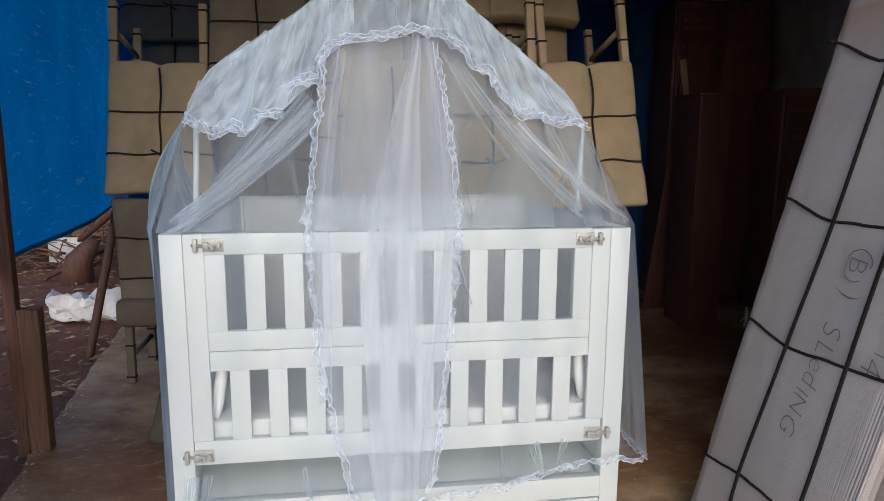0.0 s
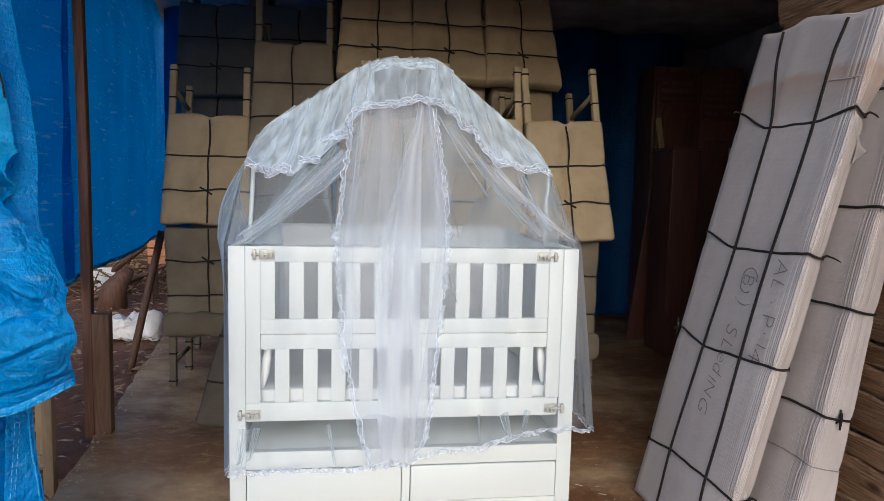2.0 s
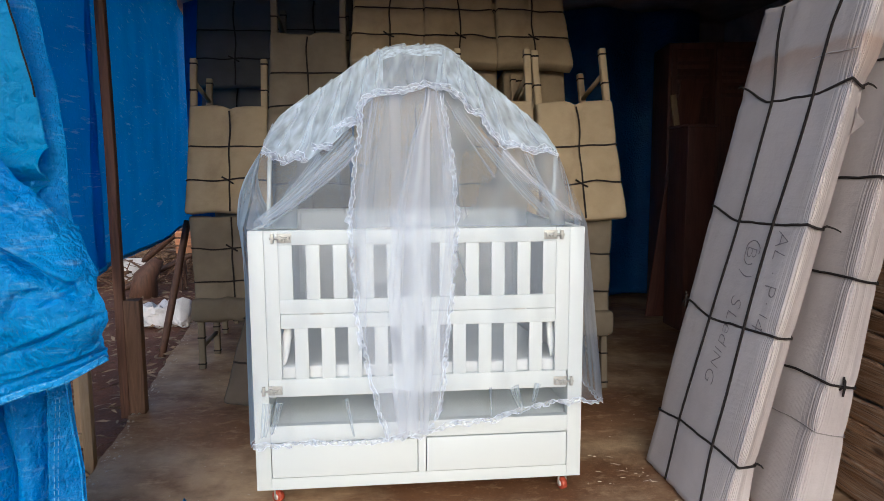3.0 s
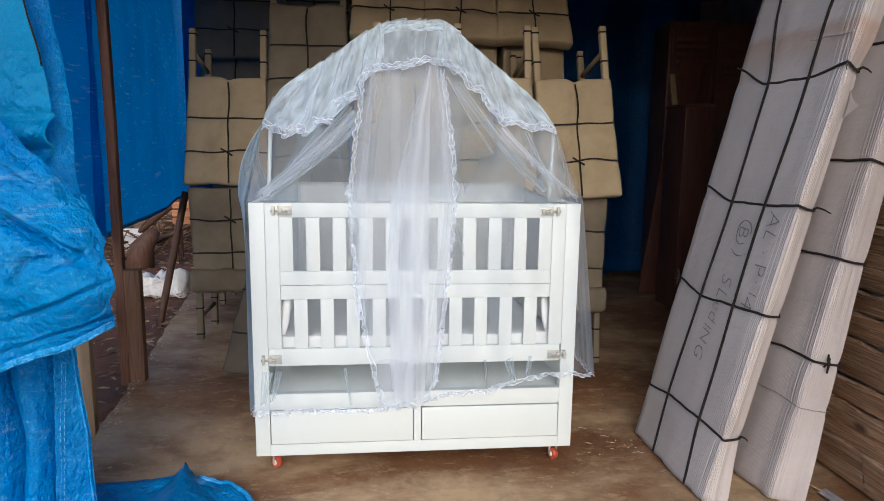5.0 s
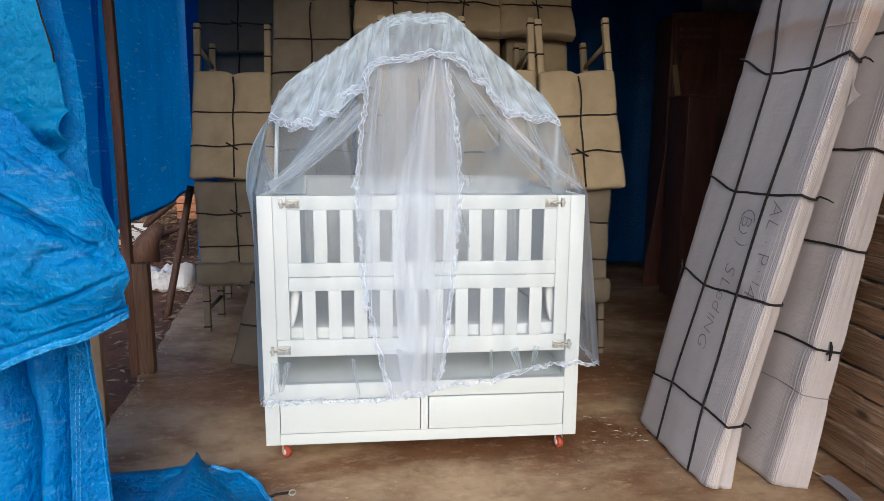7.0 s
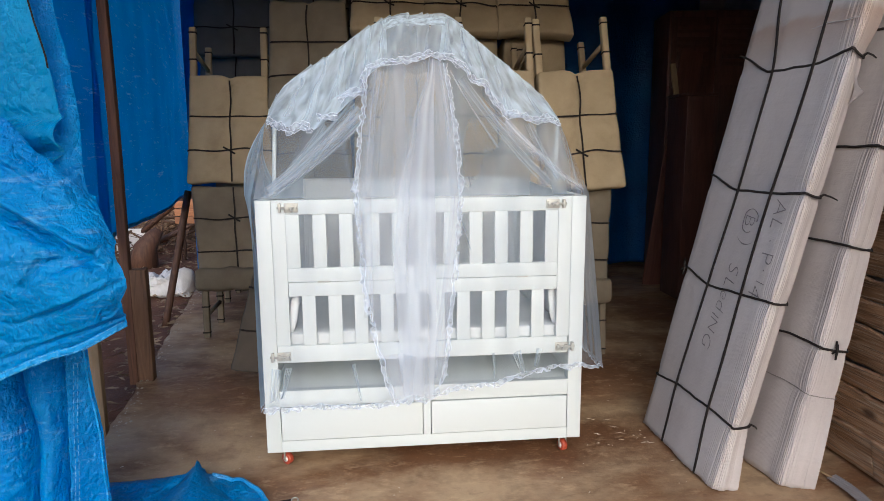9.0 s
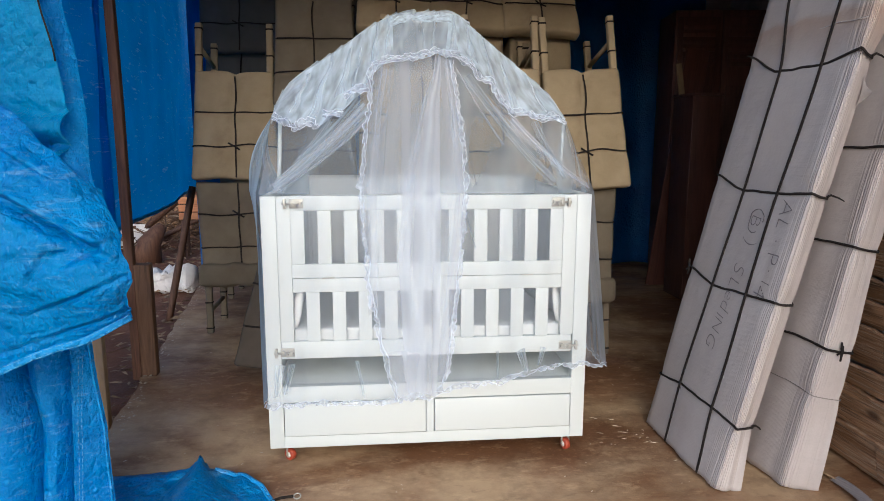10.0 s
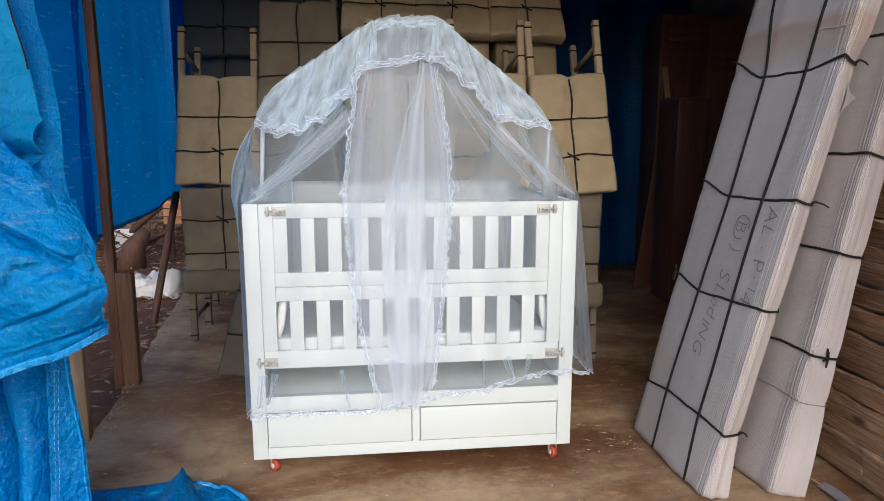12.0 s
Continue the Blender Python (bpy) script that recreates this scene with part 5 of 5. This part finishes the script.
def make_tarps():
    # long curtain beyond the pole
    def left(u, v):
        y = 0.95 + 3.42 * u
        x = slab_edge(y) - 0.08
        low = 0.742 + 0.015 * u
        z = 2.7 + (low - 2.7) * v
        return Vector((x - 0.05 * wob(y * 1.3, z * 0.9, 3) - 0.015 * wob(y * 5, z * 3, 5), y, z + 0.008 * math.sin(y * 2.2) * v))
    ob = cloth("tarpaulin", "blue tarpaulin curtain hanging along the open side of the workshop", 90, 60, left, CURTAIN)
    part("hem", band([left(i / 60, 0.992) + Vector((0.006, 0, 0)) for i in range(61)], [(1, 0, 0)] * 61, 0.02, 0.003), HEM, ob, "stitched lower hem")

    # curtain on the near side of the pole
    def near(u, v):
        y = 0.0 + 1.02 * u
        x = -1.72 + 0.235 * u
        z = 2.7 + (0.75 - 2.7 - 0.25 * (1 - u)) * v
        return Vector((x - 0.015 * wob(y * 2.5, z * 1.2, 13) - 0.008 * wob(y * 9, z * 4, 5), y, z))
    ob = cloth("tarpaulin", "blue tarpaulin curtain tied beside the brown pole", 40, 60, near, CURTAIN)
    part("hem", band([near(i / 30, 0.99) + Vector((0.006, 0, 0)) for i in range(31)], [(1, 0, 0)] * 31, 0.02, 0.003), HEM, ob, "stitched lower hem")

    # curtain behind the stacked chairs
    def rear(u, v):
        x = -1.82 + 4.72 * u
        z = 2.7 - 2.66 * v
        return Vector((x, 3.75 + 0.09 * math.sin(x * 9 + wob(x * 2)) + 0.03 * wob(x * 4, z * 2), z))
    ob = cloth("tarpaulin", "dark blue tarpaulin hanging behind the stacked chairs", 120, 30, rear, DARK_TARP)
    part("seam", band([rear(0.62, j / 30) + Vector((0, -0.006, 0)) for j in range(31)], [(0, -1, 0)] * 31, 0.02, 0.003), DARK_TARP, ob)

    # faded fold hanging at the front corner
    def faded(u, v):
        z = 2.7 + (1.08 - 2.7) * v
        right = curve_at([(1.1, -1.06), (1.157, -0.985), (1.2, -0.958), (1.285, -0.942), (1.31, -0.951), (1.419, -0.957), (1.551, -0.978), (1.62, -0.99), (1.85, -1.04), (2.7, -1.2)], z) + 0.003 * wob(z * 14, 4)
        x = -1.5 + (right + 1.5) * u
        y = -0.64 + 0.04 * wob(x * 3, z * 2, 4) + 0.012 * wob(x * 7, z * 6, 9) + 0.02 * max(0, 1.45 - z) * math.sin(x * 14)
        y += 0.008 * wob((x + z * 0.4) * 22, z * 5, 7) + 0.006 * abs(wob((x - z * 0.3) * 30, z * 9, 3)) + 0.004 * abs(wob(x * 50 + z * 14, z * 24, 5))
        # folded-up end with deep level creases
        y += 0.05 * math.exp(-((z - 1.2 - 0.06 * (x + 1)) / 0.014) ** 2) - 0.03 * math.exp(-((z - 1.25) / 0.035) ** 2)
        y += 0.018 * math.exp(-((z - 1.288 - 0.25 * max(0, -1.0 - x)) / 0.007) ** 2)
        return Vector((x, y, z - 0.06 * (1 - u) * v))
    ob = cloth("tarpaulin", "faded blue-green tarpaulin fold hanging at the front corner", 70, 110, faded, OLD_TARP)
    part("seam", tube([faded(0.992, j / 60) + Vector((0.002, -0.003, 0)) for j in range(49)], 0.0022, 5), RUBBER, ob, "thin dark dirty side edge")

    # big bellied sheet with a hemmed lower edge
    creases = ((-0.95, 1.028, -0.62, 0.055, 0.017, 0.13), (-0.895, 0.955, 0.2, 0.022, 0.02, 0.06), (-0.845, 0.965, 0.5, 0.014, 0.008, 0.05), (-0.87, 0.86, 0.45, 0.013, 0.007, 0.1),
               (-0.95, 0.83, 0.35, 0.012, 0.006, 0.08), (-0.92, 0.765, 0.33, 0.012, 0.006, 0.25), (-0.96, 0.93, 1.6, 0.012, 0.01, 0.04), (-0.8, 1.0, -1.0, 0.01, 0.01, 0.04), (-1.0, 1.16, -0.7, 0.014, 0.012, 0.1))

    def belly(u, v):
        x_right = curve_at([(0.0, -0.85), (0.2, -0.795), (0.45, -0.772), (0.6, -0.766), (0.75, -0.788), (1.0, -0.796)], v)
        x = -1.75 + (x_right + 1.75) * u
        top = curve_at([(-1.75, 1.75), (-1.3, 1.5), (-1.03, 1.285), (-0.95, 1.195), (-0.84, 1.09), (-0.78, 1.03)], x)
        low = curve_at([(-1.75, 0.5), (-1.2, 0.622), (-0.92, 0.722), (-0.77, 0.79)], x)
        z = top + (low - top) * v
        puff = math.sin(3.1416 * min(1, 0.15 + v * 0.85)) * 0.09
        y = -0.74 - puff * (0.4 + 0.6 * u) + 0.05 * (1 - v) ** 3 + 0.016 * wob(x * 4, z * 6, 2) + 0.006 * abs(wob(x * 9 + z * 6, z * 11, 6)) + 0.004 * abs(wob(x * 21 - z * 9, z * 24, 16)) + 0.002 * wob(x * 45, z * 50, 17)
        for x0, z0, lean, deep, wide, far in creases:
            off = (z - z0) - lean * (x - x0)
            y += deep * (math.exp(-(off / wide) ** 2) - 0.35 * math.exp(-((off - 1.8 * wide) / wide) ** 2)) * math.exp(-((x - x0) / far) ** 2)
        if u > 0.93:
            y += 0.04 * ((u - 0.93) / 0.07) ** 2
        return Vector((x, y, z))
    big = cloth("tarpaulin", "bright blue tarpaulin bellying forward over its stitched hem", 170, 130, belly, TARP)
    pts = [belly(i / 40, 0.985) + Vector((0, -0.008, 0)) for i in range(41)]
    part("hem", band(pts, [(0, -1, 0.1)] * 41, 0.018, 0.003), HEM, big, "stitched pale blue hem")
    for dz in (-0.006, 0.007):
        part("stitching", stitching(pts, (0, -0.006, dz)), STITCH, big, "pale sewing thread")

    # the same sheet rising behind the faded fold
    def rising(u, v):
        z = 2.7 + (0.98 - 2.7) * v
        right = curve_at([(0.98, -0.893), (1.02, -0.9), (1.143, -0.926), (1.283, -0.928), (1.419, -0.944), (1.551, -0.972), (1.8, -1.02), (2.7, -1.2)], z)
        x = -1.5 + (right + 1.5) * u
        y = -0.56 - 0.06 * v ** 3 + 0.02 * wob(x * 4, z * 2, 31) + 0.008 * wob(x * 14, z * 5, 33) + 0.05 * max(0, (u - 0.8) / 0.2) ** 2
        return Vector((x, y, z))
    upper = sheet(50, 70, rising)
    bmesh.ops.solidify(upper, geom=upper.faces[:], thickness=0.003)
    part("upper_fall", upper, TARP, big)

    # folds that fall from the hem to the floor, the hemmed side lying over them
    def valley(k, z):
        return curve_at(([(0.0, -1.36), (0.8, -1.34)], [(0.0, -1.21), (0.167, -1.201), (0.38, -1.189), (0.537, -1.225), (0.8, -1.26)], [(0.0, -1.096), (0.144, -1.091), (0.376, -1.08), (0.6, -1.07), (0.8, -1.07)])[k], z)

    def skirt(u, v):
        z = 0.8 - 0.795 * v
        right = curve_at([(0.0, -0.98), (0.139, -0.986), (0.355, -0.994), (0.617, -1.021), (0.8, -1.05)], z)
        x = -1.75 + (right + 1.75) * u
        edges = [-1.75, valley(0, z), valley(1, z), valley(2, z)]
        y = -0.37 - 0.03 * v
        if x > edges[3]:
            f = (x - edges[3]) / max(0.02, right - edges[3])
            y -= 0.14 * min(1, f * 12) * (1 - 0.4 * f) - 0.04
        else:
            k = max(i for i in range(3) if x >= edges[i] - 1e-6)
            f = (x - edges[k]) / max(0.02, edges[k + 1] - edges[k])
            y -= (0.15 + 0.02 * v) * max(0.0, math.sin(3.1416 * f)) ** 0.4 - 0.07
        y += 0.008 * wob(x * 9, z * 5, 8) + 0.004 * abs(wob(x * 24, z * 17, 9))
        return Vector((x, y, z))
    low = cloth("tarpaulin", "blue tarpaulin hanging in deep upright folds to the floor", 220, 60, skirt, TARP)
    pts = [skirt(0.992, j / 40) + Vector((0, -0.005, 0)) for j in range(41)]
    part("hem", band(pts, [(0, -1, 0)] * 41, 0.006, 0.003), HEM, low, "pale blue side edge")

    def along(offset, j):
        z = 0.8 - 0.795 * j / 40
        x = valley(2, z) + offset
        right = curve_at([(0.0, -0.98), (0.139, -0.986), (0.355, -0.994), (0.617, -1.021), (0.8, -1.05)], z)
        return skirt((x + 1.75) / (right + 1.75), j / 40)
    for dx in (0.022, 0.03):
        part("stitching", stitching([along(dx, j) for j in range(10, 41)], (0, -0.005, 0)), STITCH, low, "pale sewing thread")

    # end of the sheet crumpled on the floor, raised in one tent-like fold
    def puddle(u, v):
        x = -1.65 + 1.12 * u
        far = curve_at([(-1.65, 0.0), (-1.15, -0.06), (-0.955, -0.04), (-0.85, -0.03), (-0.7, -0.06), (-0.62, -0.13), (-0.53, -0.27)], x)
        y = -0.95 + (far + 0.95) * v
        edge = min(1, (1 - u) * 6) * min(1, v * 4)
        z = 0.004 + edge * (0.026 + 0.03 * abs(wob(x * 7, y * 5, 3)) + 0.016 * wob(x * 9, y * 9, 5) + 0.012 * abs(wob(x * 17, y * 14, 6)))
        wide = 0.03 + 0.85 * max(0.0, -0.05 - y)
        tent = 0.083 * (1 - (abs(x + 0.842 - 0.15 * (-0.06 - y)) / wide) ** 1.2) - 0.02 * max(0.0, -0.2 - y)
        z = max(z, tent * min(1, v * 3))
        if v > 0.95 and tent < 0.02:
            z = max(0.003, z * (1 - (v - 0.95) * 8))
        return Vector((x, y, max(0.003, z)))
    heap = cloth("tarpaulin", "end of the blue tarpaulin lying crumpled on the floor", 130, 70, puddle, TARP)
    pts = [puddle(0.77 + 0.23 * i / 24, 0.97) + Vector((0, -0.004, 0.006)) for i in range(25)]
    part("hem", band(pts, [(0, -0.5, 1)] * 25, 0.016, 0.003), HEM, heap, "stitched pale blue hem")
    part("stitching", stitching(pts, (0, 0, 0.005)), STITCH, heap, "pale sewing thread")
    tip = Vector((-0.53, -0.24, 0.012))
    ring = [tip + Vector((0.055 + 0.012 * math.cos(k * 0.5236), 0.011 * math.sin(k * 0.5236), 0.004 + 0.004 * math.sin(k * 0.5236))) for k in range(12)]
    part("eyelet", tube(ring, 0.0025, 6, True), STEEL, heap, "small metal eyelet ring")
    part("eyelet_cord", tube([tip + Vector((-0.03, -0.02, 0)), tip, tip + Vector((0.043, 0, 0.004))], 0.005, 6), RUBBER, heap)


make_tarps()


# ---------------------------------------------------------------- poles, stool, yard
def make_poles():
    b = bar((-0.022, -0.022, -0.02), (0.022, 0.022, 2.71), 0.004, 0.2, lambda p: p + Vector((-1.45 + 0.008 * wob(p.z * 1.2, 2), 1.075 + 0.008 * wob(p.z * 1.1, 5), 0)))
    tagged(part("wooden_pole", b, POLE_WOOD), "slim brown wooden pole from floor to roof beside the tarpaulin", "pole")
    b = bar((-1.435, 1.06, -0.004), (-1.352, 1.115, 0.59), 0.006, 0.06, lambda p: p + Vector((0.004 * wob(p.z * 6, p.y * 9), 0.004 * wob(p.z * 5, 3), 0.012 * wob(p.x * 30, p.y * 30) if p.z > 0.5 else 0)))
    tagged(part("wooden_post", b, POST_WOOD), "short rough brown wooden post standing on the floor edge", "post")


def make_stool():
    stool = thing("wooden_stool", "pale bare wooden stool half hidden behind the tarpaulin", "stool")
    for x, y in ((-1.46, 0.66), (-1.63, 0.98), (-1.8, 0.66), (-1.97, 0.98)):
        part("leg", bar((x - 0.021, y - 0.021, -0.135), (x + 0.021, y + 0.021, 0.47), 0.004), PALE_WOOD, stool)
    for z in (0.03, 0.36):
        part("rung", bar((-1.78, 0.645, z), (-1.48, 0.67, z + 0.035), 0.003), PALE_WOOD, stool)
        part("rung", bar((-1.95, 0.97, z + 0.02), (-1.65, 0.99, z + 0.055), 0.003), PALE_WOOD, stool)
    part("seat", bar((-1.84, 0.62, 0.47), (-1.42, 1.02, 0.5), 0.006, 0.2, lambda p: p + Vector((-0.16 * (p.y - 0.66) / 0.32, 0, 0))), PALE_WOOD, stool)


def make_yard():
    rng = random.Random(11)
    # woven sack
    def sack(p):
        d = Vector((0.05 * wob(p.x * 5, p.y * 5, p.z * 6), 0.05 * wob(p.x * 6, 3, p.z * 6), 0.08 * wob(p.x * 6, p.y * 5, 7)))
        k = abs(wob(p.x * 8, p.y * 8, p.z * 8)) + 0.25 * abs(wob(p.x * 19, p.y * 19, p.z * 19))
        q = p + d
        q.z = -0.13 + (q.z + 0.13) * (0.75 + 0.5 * k)
        q.y += 0.07 * k
        return q
    tagged(part("white_sack", bar((-2.4, 3.5, -0.13), (-1.98, 3.78, 0.1), 0.06, 0.03, sack), SACK, smooth=False), "crumpled white woven sack lying on the soil", "sack")
    tagged(part("white_sack", bar((-2.08, 3.52, -0.13), (-1.84, 3.74, 0.08), 0.05, 0.03, sack), SACK, smooth=False), "crumpled white woven sack lying on the soil", "sack")
    # leaning sticks and logs
    for a, b, r in (((-1.78, 2.63, -0.15), (-1.62, 2.92, 0.86), 0.028), ((-3.4, 6.2, -0.1), (-2.4, 5.6, 0.62), 0.035), ((-3.1, 5.2, -0.1), (-1.9, 5.4, 0.5), 0.03)):
        a, b = Vector(a), Vector(b)
        n = 8
        pts = [a.lerp(b, k / n) + Vector((0.01 * wob(k, 3), 0.01 * wob(k, 8), 0)) for k in range(n + 1)]
        tagged(part("leaning_stick", tube(pts, r, 8), POLE_WOOD), "rough brown wooden stick leaning over the soil", "stick")
    for i in range(9):
        y, z = 7.0 + 0.1 * (i % 2), -0.06 + 0.13 * (i // 3)
        x = -4.4 + 0.9 * (i % 3)
        b = bar((x, y, z), (x + 0.85, y + 0.14, z + 0.12), 0.01, 0.3, lambda p: p + Vector((0, 0.02 * wob(p.x * 2, i), 0.012 * wob(p.x * 3, i + 5))))
        tagged(part("timber_offcut", b, PLANK), "brown timber offcut stacked on the soil", "timber", "timber stack in the yard")
    t = part("white_tile", bar((-3.35, 5.95, -0.1), (-3.0, 6.0, 0.2), 0.006), SACK)
    tagged(t, "white board standing in the litter", "board")
    # brush and timber heap that closes the yard
    bm = bmesh.new()
    for i in range(2600):
        c = Vector((rng.uniform(-7.5, -1.9), rng.uniform(5.6, 8.5), 0))
        c.z = -0.12 + rng.random() * (0.25 + 0.42 * max(0, c.y - 5.6))
        a = rng.uniform(0, 6.28)
        d = Vector((math.cos(a), 0.5 * math.sin(a), rng.uniform(-0.5, 0.5))).normalized() * rng.uniform(0.04, 0.22)
        tube([c - d, c + Vector((0, 0, 0.03 * rng.random())), c + d], 0.004 + 0.022 * rng.random() ** 3, 4, bm=bm)
    tagged(part("brush_heap", bm, LITTER_WOOD), "heap of brown sticks and timber scraps in the yard", "brush heap", kind="stuff")
    back_bank = bar((-9.0, 8.4, -0.2), (-1.5, 9.2, 2.4), 0.3, 0.4, lambda p: p + Vector((0.1 * wob(p.x, p.z * 2), 0.25 * wob(p.x * 1.3, p.z, 3), 0.15 * wob(p.x * 2, 4))))
    tagged(part("earth_bank", back_bank, SOIL), "reddish brown earth bank behind the yard", "bank", kind="structure")
    # stump and box among the scraps
    bm = tube([(-2.72, 5.0, -0.16), (-2.68, 5.0, 0.12), (-2.6, 5.02, 0.22), (-2.54, 5.05, 0.3)], [0.16, 0.12, 0.085, 0.05], 12)
    tagged(part("tree_stump", bm, POLE_WOOD), "short dark brown tree stump standing in the litter", "stump")
    crate = thing("wooden_crate", "orange brown wooden crate raised on the scrap heap", "crate")
    for z in (0.33, 0.42, 0.51):
        part("slat", bar((-2.44, 5.3, z), (-2.16, 5.33, z + 0.075), 0.004), CRATE_WOOD, crate)
        part("slat", bar((-2.44, 5.55, z), (-2.16, 5.58, z + 0.075), 0.004), CRATE_WOOD, crate)
    for x in (-2.43, -2.2):
        for y in (5.331, 5.52):
            part("post", bar((x, y, -0.13), (x + 0.03, y + 0.029, 0.6), 0.004), POLE_WOOD, crate)
    # litter: dry leaves and chips on the soil
    bm = bmesh.new()
    for i in range(2600):
        y = rng.uniform(0.4, 8.5)
        x = slab_edge(y) - 0.05 - rng.random() ** 1.3 * 3.2
        z = -0.1 + 0.02 * rng.random()
        w, l, a = rng.uniform(0.006, 0.03), rng.uniform(0.03, 0.13), rng.uniform(0, 6.28)
        d, s = Vector((math.cos(a), math.sin(a), rng.uniform(-0.2, 0.2))), Vector((-math.sin(a), math.cos(a), rng.uniform(-0.5, 0.5)))
        c = Vector((x, y, z))
        q = [c - d * l / 2, c + s * w / 2 + Vector((0, 0, 0.008)), c + d * l / 2, c - s * w / 2]
        bm.faces.new([bm.verts.new(p) for p in q])
    tagged(part("leaf_litter", bm, LEAF), "dry leaves and wood chips scattered on the soil", "litter", kind="stuff")
    bm = bmesh.new()
    for i in range(260):
        x, y = rng.uniform(-1.2, 1.5), rng.uniform(-0.9, 2.2)
        if -0.62 < x < 0.62 and -0.02 < y < 0.72:
            continue
        w, l, a = rng.uniform(0.002, 0.007), rng.uniform(0.004, 0.022), rng.uniform(0, 6.28)
        d, s = Vector((math.cos(a), math.sin(a), 0)) * l / 2, Vector((-math.sin(a), math.cos(a), 0)) * w / 2
        c = Vector((x, y, 0.001))
        h = Vector((0, 0, 0.003))
        base = [bm.verts.new(p) for p in (c - d, c + s, c + d, c - s)]
        tip = bm.verts.new(c + h)
        for k in range(4):
            bm.faces.new((base[k], base[(k + 1) % 4], tip))
    for i in range(15):
        c = Vector((0.85 + rng.gauss(0, 0.09), 0.12 + rng.gauss(0, 0.12), 0.001))
        a, l, w = rng.uniform(-0.5, 0.3), rng.uniform(0.008, 0.028), rng.uniform(0.001, 0.003)
        d, q = Vector((math.cos(a), math.sin(a), 0)) * l, Vector((-math.sin(a), math.cos(a), 0)) * w
        base = [bm.verts.new(p) for p in (c - d, c + q, c + d, c - q)]
        tip = bm.verts.new(c + Vector((0, 0, 0.003)))
        for k in range(4):
            bm.faces.new((base[k], base[(k + 1) % 4], tip))
    for i in range(520):
        y = rng.uniform(0.1, 4.0)
        c = Vector((slab_edge(y) + 0.012 + 0.07 * rng.random() ** 2, y, 0.001))
        r = 0.002 + 0.007 * rng.random() ** 4
        base = [bm.verts.new(c + Vector((r * math.cos(k * 1.57 + i), 1.5 * r * math.sin(k * 1.57 + i), 0))) for k in range(4)]
        tip = bm.verts.new(c + Vector((0, 0, r * 0.8)))
        for k in range(4):
            bm.faces.new((base[k], base[(k + 1) % 4], tip))
    tagged(part("floor_crumbs", bm, CHIP), "pale wood chips and crumbs scattered on the floor", "litter", kind="stuff")


def make_cabinets():
    for x, y, w, h, turn in ((2.32, 3.15, 0.75, 2.3, -8), (2.8, 2.5, 0.6, 1.62, -14)):
        c = thing("wooden_cabinet", "dark reddish brown wooden cabinet standing in deep shade", "cabinet", "cabinets in the shade")
        c.matrix_basis = pose(x, y, 0.0, 0, 0, turn)
        part("body", bar((0, 0.03, 0.0), (w, 0.5, h), 0.006), MAHOGANY, c)
        for k in range(2):
            d = part("door", bar((0.02 + k * w / 2, 0.0, 0.1), (w / 2 - 0.012 + k * w / 2, 0.029, h - 0.06), 0.005), MAHOGANY, c)
            for i in range(6):
                z = h - 0.16 - i * 0.06
                part("louvre", bar((0.06 + k * w / 2, -0.012, z), (w / 2 - 0.05 + k * w / 2, 0.0, z + 0.035), 0.004), MAHOGANY, d)
            part("panel", bar((0.06 + k * w / 2, -0.008, 0.2), (w / 2 - 0.05 + k * w / 2, 0.0, h - 0.62), 0.006), MAHOGANY, d)
    # tall narrow box, a board leaning on the wall behind it and a slanting panel
    box = thing("wooden_box", "tall narrow brown wooden box standing in deep shade", "box")
    part("body", bar((2.14, 2.4, 0.0), (2.36, 2.72, 1.55), 0.006), MAHOGANY, box)
    part("lid", bar((2.13, 2.39, 1.551), (2.37, 2.73, 1.57), 0.004), MAHOGANY, box)
    slim = bar((-0.022, -0.009, 0.0), (0.022, 0.009, 1.85), 0.003)
    slim = part("leaning_board", slim, PALE_WOOD)
    slim.matrix_basis = pose(2.5, 2.76, 0.0, 4, -12, 0)
    tagged(slim, "narrow pale wooden board leaning in the shade", "board")
    ply = part("plywood_sheet", bar((0.0, 0.0, 0.0), (0.2, 0.018, 2.0), 0.003), MAHOGANY)
    ply.matrix_basis = pose(2.1, 2.98, 0.0, -2, 8, 0)
    tagged(ply, "dark brown plywood sheet leaning at a slant in the shade", "plywood")
    # corrugated strip and a pale stick on the floor by the plank wall
    def strip(u, v):
        y = -0.29 - 0.42 * v
        return Vector((1.448 - 0.03 * v + (u - 0.5) * 0.036 + 0.004 * math.sin(9 * v), y, 0.012 + 0.0022 * math.sin(v * 300) + 0.012 * math.sin(3.1 * v) + 0.012 * (u - 0.5)))
    bm = sheet(3, 400, strip)
    bmesh.ops.solidify(bm, geom=bm.faces[:], thickness=0.003)
    tagged(part("cardboard_strip", bm, GREY_CARD), "narrow strip of grey corrugated cardboard on the floor", "cardboard strip")
    tagged(part("stick", tube([(1.437, -0.14, 0.006), (1.441, -0.24, 0.007), (1.446, -0.3, 0.012)], 0.004, 6), PALE_WOOD), "thin pale stick lying on the floor", "stick")


make_poles()
make_stool()
make_yard()
make_cabinets()
